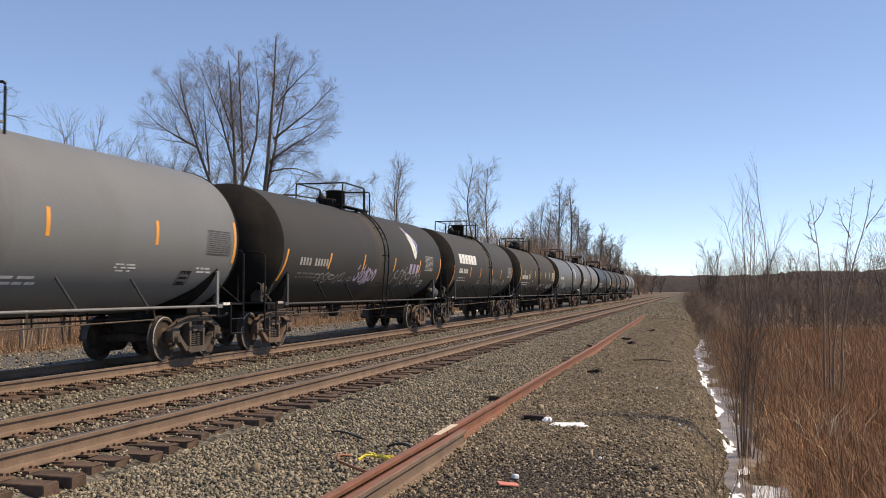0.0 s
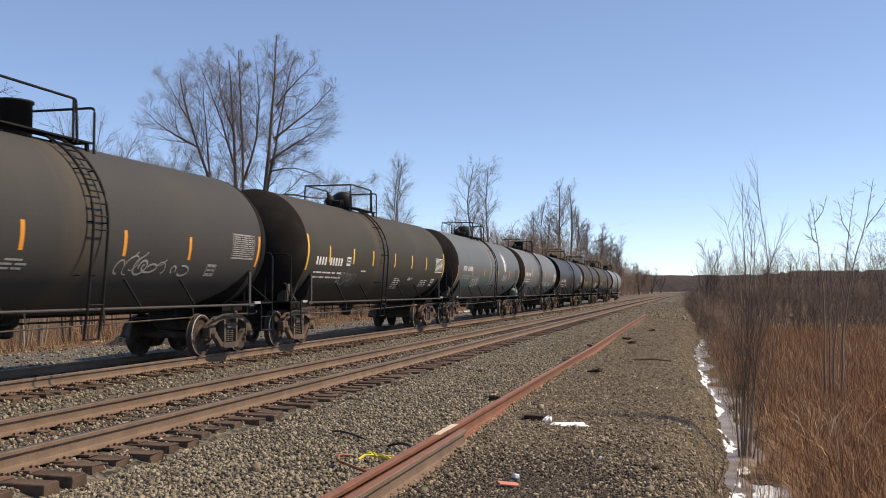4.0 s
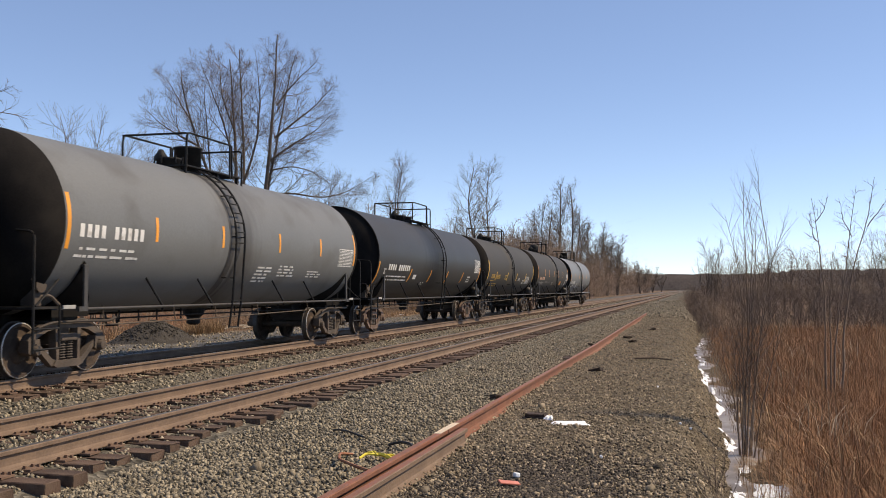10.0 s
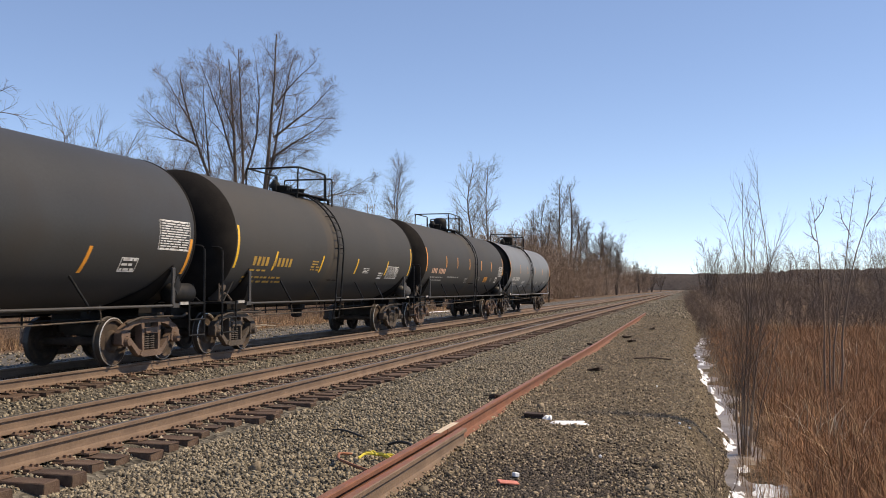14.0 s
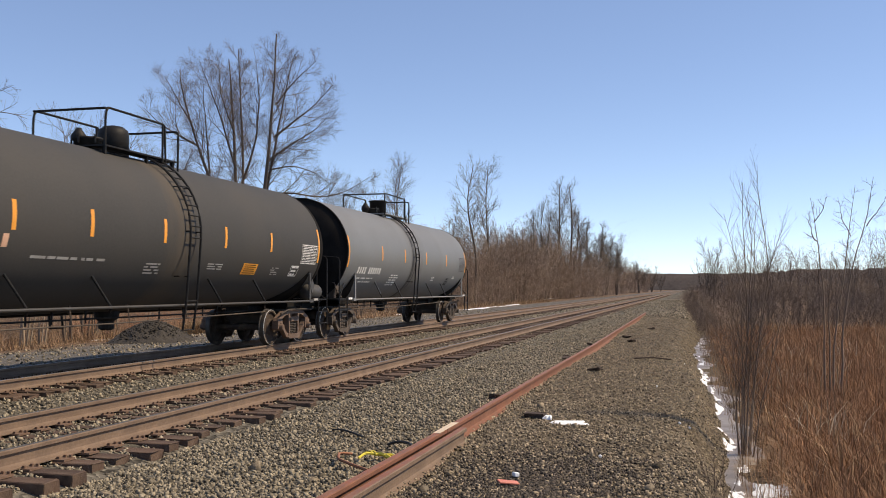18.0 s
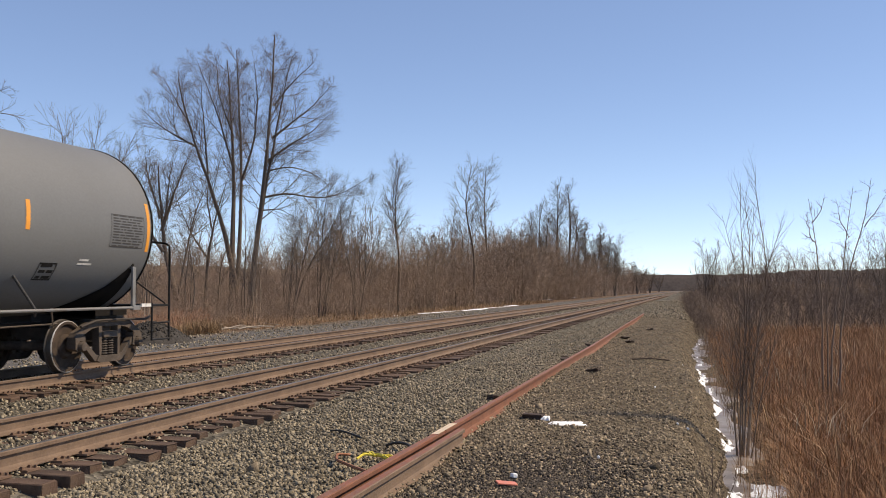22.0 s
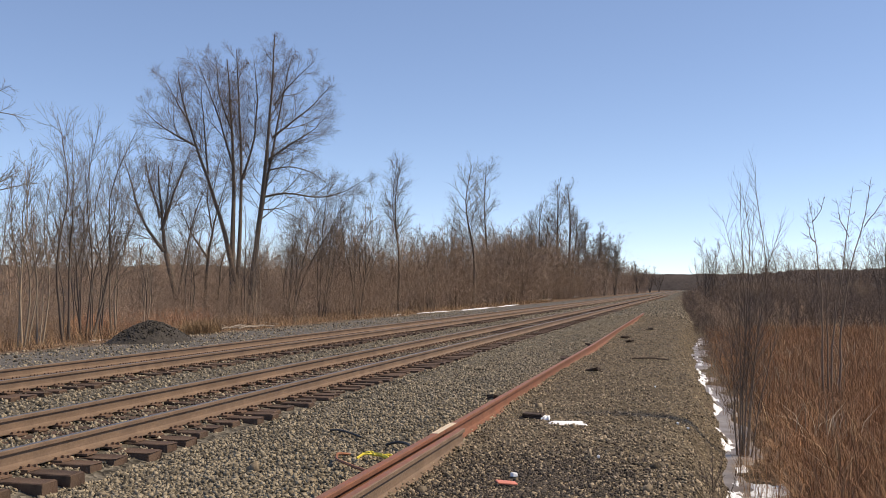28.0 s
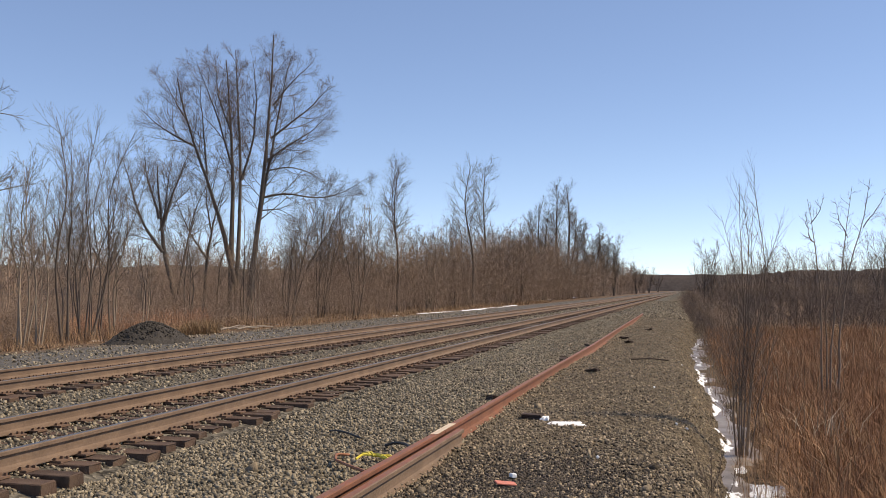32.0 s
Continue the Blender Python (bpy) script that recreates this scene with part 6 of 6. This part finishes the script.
# ---- snow and ice ----
def snow_patch(name, label, at, length, width, tall, seed, mat=M_SNOW, turn=0.0, category="snow"):
    bm = bmesh.new()
    bmesh.ops.create_grid(bm, x_segments=40, y_segments=12, size=1)
    for v in bm.verts:
        s, t = v.co.x, v.co.y
        e = 1 - max(abs(s) ** 3, abs(t) ** 2) + noise.noise(Vector((s * length * 1.7 + seed, t * 2.3, seed))) * .95
        v.co = Vector((s * length / 2, t * width / 2 * (1 + .35 * noise.noise(Vector((s * length * .8, seed, 0)))), 0))
        wx = at[0] + v.co.x * math.cos(turn) - v.co.y * math.sin(turn)
        wy = at[1] + v.co.x * math.sin(turn) + v.co.y * math.cos(turn)
        v.co.z = float(height(wx, wy)) - float(height(*at)) + (tall * min(1, max(-1.6, e * 2.2 - .5)))
    ob = part(name, bm, mat, smooth=True)
    ob.matrix_basis = pose(at[0], at[1], float(height(*at)), 0, 0, math.degrees(turn))
    return tagged(ob, label, category)


snow_patch("snow_patch", "small strip of old snow on the gravel", (12.25, 1.52), .5, .2, .03, 1, turn=-1.1)
snow_patch("snow_patch", "small lump of old snow on the gravel", (12.55, 1.83), .16, .14, .045, 4)
for k, (x, y, n, w) in enumerate(((80, 20.9, 8, 1.5), (86.5, 20.2, 5, 1.3), (91, 19.7, 5, 1.2), (103, 20.4, 8, 1.1), (113, 20.5, 7, .9), (70, 21.2, 3, .3), (190, 28.6, 24, 2.0), (255, 29, 30, 2), (33.2, 22.1, 1.5, .25), (35, 22.1, .8, .2))):
    snow_patch("snow_patch", "thin strip of snow along the wood's edge", (x, y), n, w, .05, 10 + k)
rs = random.Random(77)
x = 10.4
k = 0
while x < 42:
    n = rs.uniform(.35, 1.1)
    if rs.random() < .85:
        snow_patch("snow_patch", "ragged snow on the edge of the ditch", (x + n / 2, float(foot(x + n / 2)) + .02 - rs.uniform(0, .14)), n * 1.3, rs.uniform(.10, .26), .03, 30 + 3 * k)
    x += n + rs.uniform(0, .35)
    k += 1
snow_patch("snow_patch", "patch of snow and ice by the saplings", (11.6, -.86), 1.1, .5, .035, 91)
snow_patch("snow_patch", "small patch of snow in the marsh grass", (15.8, -2.2), .9, .4, .03, 92)

# the frozen ditch: a level sheet that the ground cuts off at its sides
ix, iy = np.meshgrid(np.linspace(8, 48, 200), np.linspace(-1.5, .1, 24), indexing='ij')
iz = -.835 + .006 * np.sin(ix * 3.1 + iy * 7) + .004 * np.sin(ix * 7.7 - iy * 13)
iz = np.where(iy < foot(ix) - .34 - .12 * np.sin(ix * .9) - .12 * np.sin(ix * 2.7 + 1), -.95, iz)
i, j = np.meshgrid(np.arange(199), np.arange(23), indexing='ij')
a = (i * 24 + j).ravel()
ditch_ice = raw("ditch_ice", np.stack([ix, iy, iz], -1).reshape(-1, 3), np.stack([a, a + 24, a + 25, a + 1], -1), M_ICE, smooth=True)
tagged(ditch_ice, "grey-brown ice in the ditch below the bank", "ice")

# ---- litter on the gravel ----
M_ROPE = material("yellow_strap", (0.75, 0.62, 0.08), 0.7, 0.0, 0.15, 8, 60, 0.1)
M_HOSE = material("dark_cable", (0.03, 0.028, 0.026), 0.6, 0.0, 0.2, 8, 60, 0.1)
M_COPPER = material("rusty_hoop", (0.30, 0.13, 0.07), 0.7, 0.2, 0.2, 8, 60, 0.1)
M_RED = material("faded_red_plastic", (0.6, 0.2, 0.13), 0.5, 0.0, 0.15, 8, 60, 0.1)


def strand(name, label, pts, r, mat, category):
    bm = bmesh.new()
    rod(bm, bend([(x, y, float(height(x, y)) + z + .022) for x, y, z in pts], .1, 5), r, 6)
    return tagged(part(name, bm, mat), label, category)


strand("cable", "piece of dark cable on the ballast", [(10.78, 4.1, .02), (10.6, 3.95, .05), (10.4, 3.75, .05), (10.24, 3.53, .02)], .012, M_HOSE, "cable")
strand("cable", "piece of bent dark cable beside the spare rail", [(9.84, 3.12, .02), (9.8, 3.0, .06), (9.62, 2.82, .07), (9.25, 2.62, .02)], .015, M_HOSE, "cable")
strand("hoop", "bent rusty hoop on the ballast", [(9.3, 3.33, .02), (9.12, 3.4, .06), (8.75, 3.27, .06), (8.4, 2.98, .05), (8.24, 2.8, .04), (8.1, 2.6, .02)], .014, M_COPPER, "hoop")
strap = thing("strap", "crumpled yellow strap on the ballast", "strap", "", "", (9.05, 2.98, float(height(9.05, 2.98)) + .02))
for pts, r in (([(.06, .04, .05), (.02, -.04, .06), (-.04, -.12, .05), (-.1, -.19, .03)], .02), ([(.05, .05, .05), (.14, .11, .06), (.2, .2, .03)], .011), ([(.05, .05, .05), (.02, .13, .06), (-.08, .16, .03)], .012), ([(.0, .0, .05), (.1, .06, .07), (.18, .13, .05)], .01), ([(-.03, -.08, .06), (-.01, -.16, .07), (-.05, -.21, .04)], .013)):
    bm = bmesh.new()
    rod(bm, bend(pts, .04), r, 5)
    part("strap_length", bm, M_ROPE, strap)
bm = bmesh.new()
box(bm, -.05, .05, -.09, .09, 0, .014, .005)
for v in bm.verts:
    v.co += Vector((.03 * math.sin(v.co.y * 47), .012 * math.sin(v.co.x * 60), .012 * math.sin(v.co.y * 31)))
scrap = part("plastic_scrap", bm, M_RED)
scrap.matrix_basis = pose(8.2, 1.53, float(height(8.2, 1.53)) + .03, 6, -4, 20)
tagged(scrap, "piece of faded red plastic on the gravel", "scrap")
bm = bmesh.new()
box(bm, -.03, .03, -.025, .025, 0, .04, .012)
scrap = part("white_scrap", bm, M_SNOW)
scrap.matrix_basis = pose(8.55, 1.53, float(height(8.55, 1.53)) + .02, 6, 4, 40)
tagged(scrap, "small white scrap on the gravel", "scrap")

# ---- distance ----
def far_ridge(name, label, x0, y0, x1, y1, tall, seed, mat):
    """A wooded ridge far off, with a ragged top."""
    rng = np.random.default_rng(seed)
    n = 240
    s = np.linspace(0, 1, n)
    x, y = x0 + (x1 - x0) * s, y0 + (y1 - y0) * s
    top = tall * (1 + .12 * np.sin(s * 9 + seed) + .06 * np.sin(s * 31) + .10 * rng.random(n))
    low = np.stack([x, y, np.full(n, -2.0)], -1)
    mid = np.stack([x + 20, y, top * .7], -1)
    high = np.stack([x + 45, y, top], -1)
    V = np.concatenate([low, mid, high])
    i = np.arange(n - 1)
    F = np.concatenate([np.stack([i, i + 1, i + 1 + n, i + n], -1), np.stack([i + n, i + 1 + n, i + 1 + 2 * n, i + 2 * n], -1)])
    return tagged(raw(name, V, F, mat), label, "backdrop", kind="structure")


M_FAR = material("far_woods", (0.085, 0.073, 0.068), 1.0, 0.0, 0.3, .05, .3, 0.0, spec=0.0)
far_ridge("backdrop_ridge", "grey-brown wooded ridge on the horizon", 1500, -1300, 1500, 1400, 25, 1, M_FAR)
far_ridge("backdrop_wood", "brown wood behind the marsh", 520, -330, 560, -22, 12, 2, M_FAR)
far_ridge("backdrop_wood", "brown wood behind the left trees", 150, 330, 640, 130, 11, 3, M_FAR)

# ---- scrap, dead wood and dark soil ----
snow_patch("soil_patch", "patch of dark leaf mould under the trees", (62, 29.5), 14, 7, .05, 96, M_SOIL, 0.4, "soil")
rs = random.Random(88)
for x, y in ((19.4, 1.88), (33.2, 2.15), (31.1, 1.86), (12.6, 1.99), (14.25, 2.8), (29, 2.9), (23, 2.9), (40, 1.6)):
    bm = bmesh.new()
    box(bm, -.13, .13, -.08, .08, 0, .05, .015)
    for v in bm.verts:
        v.co += Vector((rs.uniform(-.02, .02), rs.uniform(-.02, .02), rs.uniform(-.01, .02)))
    bit = part("scrap_iron", bm, M_SCRAP)
    bit.matrix_basis = pose(x, y, float(height(x, y)) + .01, rs.uniform(-12, 12), rs.uniform(-12, 12), rs.uniform(0, 180))
    tagged(bit, "rusty piece of scrap iron on the gravel", "scrap", "scrap on the gravel")
strand("bar", "thin rusty bar on the gravel", [(22.6, 1.3, .03), (22.9, .9, .04), (23.3, .5, .02)], .018, M_SCRAP, "bar")
for k in range(14):
    x, y, a = 44 + rs.uniform(-3, 3.5), 21.9 + rs.uniform(-.8, 1.2), rs.uniform(-.9, .5)
    n = rs.uniform(.9, 2.2)
    strand("fallen_branch", "bleached fallen branch at the wood's edge", [(x, y, .06), (x + n * .5 * math.cos(a), y + n * .5 * math.sin(a), .12 + .1 * rs.random()), (x + n * math.cos(a), y + n * math.sin(a), .06)], .025, M_DEADWOOD, "branch")["group"] = "fallen branches"
for x, y in ((13.2, .18), (13.1, .05), (17, .6), (9.8, .9), (24, .2)):
    bm = bmesh.new()
    bmesh.ops.create_icosphere(bm, subdivisions=1, radius=.02)
    for v in bm.verts:
        v.co = v.co * rs.uniform(.7, 1.2)
    chip = part("pale_stone", bm, M_SNOW)
    chip.location = (x, y, float(height(x, y)) + .02)
    tagged(chip, "small pale stone lying on the gravel", "stone", "pale stones")


def motions():
    times = [k * 0.5 for k in range(65)]
    for car in CARS:
        x0 = car.location.x
        walk(car, [(t, pose(x0 - ran(t), MID2, 0)) for t in times])
    ticks = [k / 15 for k in range(32 * 15 + 1)]
    turns = [Matrix.Rotation(-ran(t) / WHEEL, 4, 'Y') for t in ticks]
    for w in WHEELSETS:
        at = Matrix.Translation(w.location)
        walk(w, [(t, at @ m) for t, m in zip(ticks, turns)])


motions()
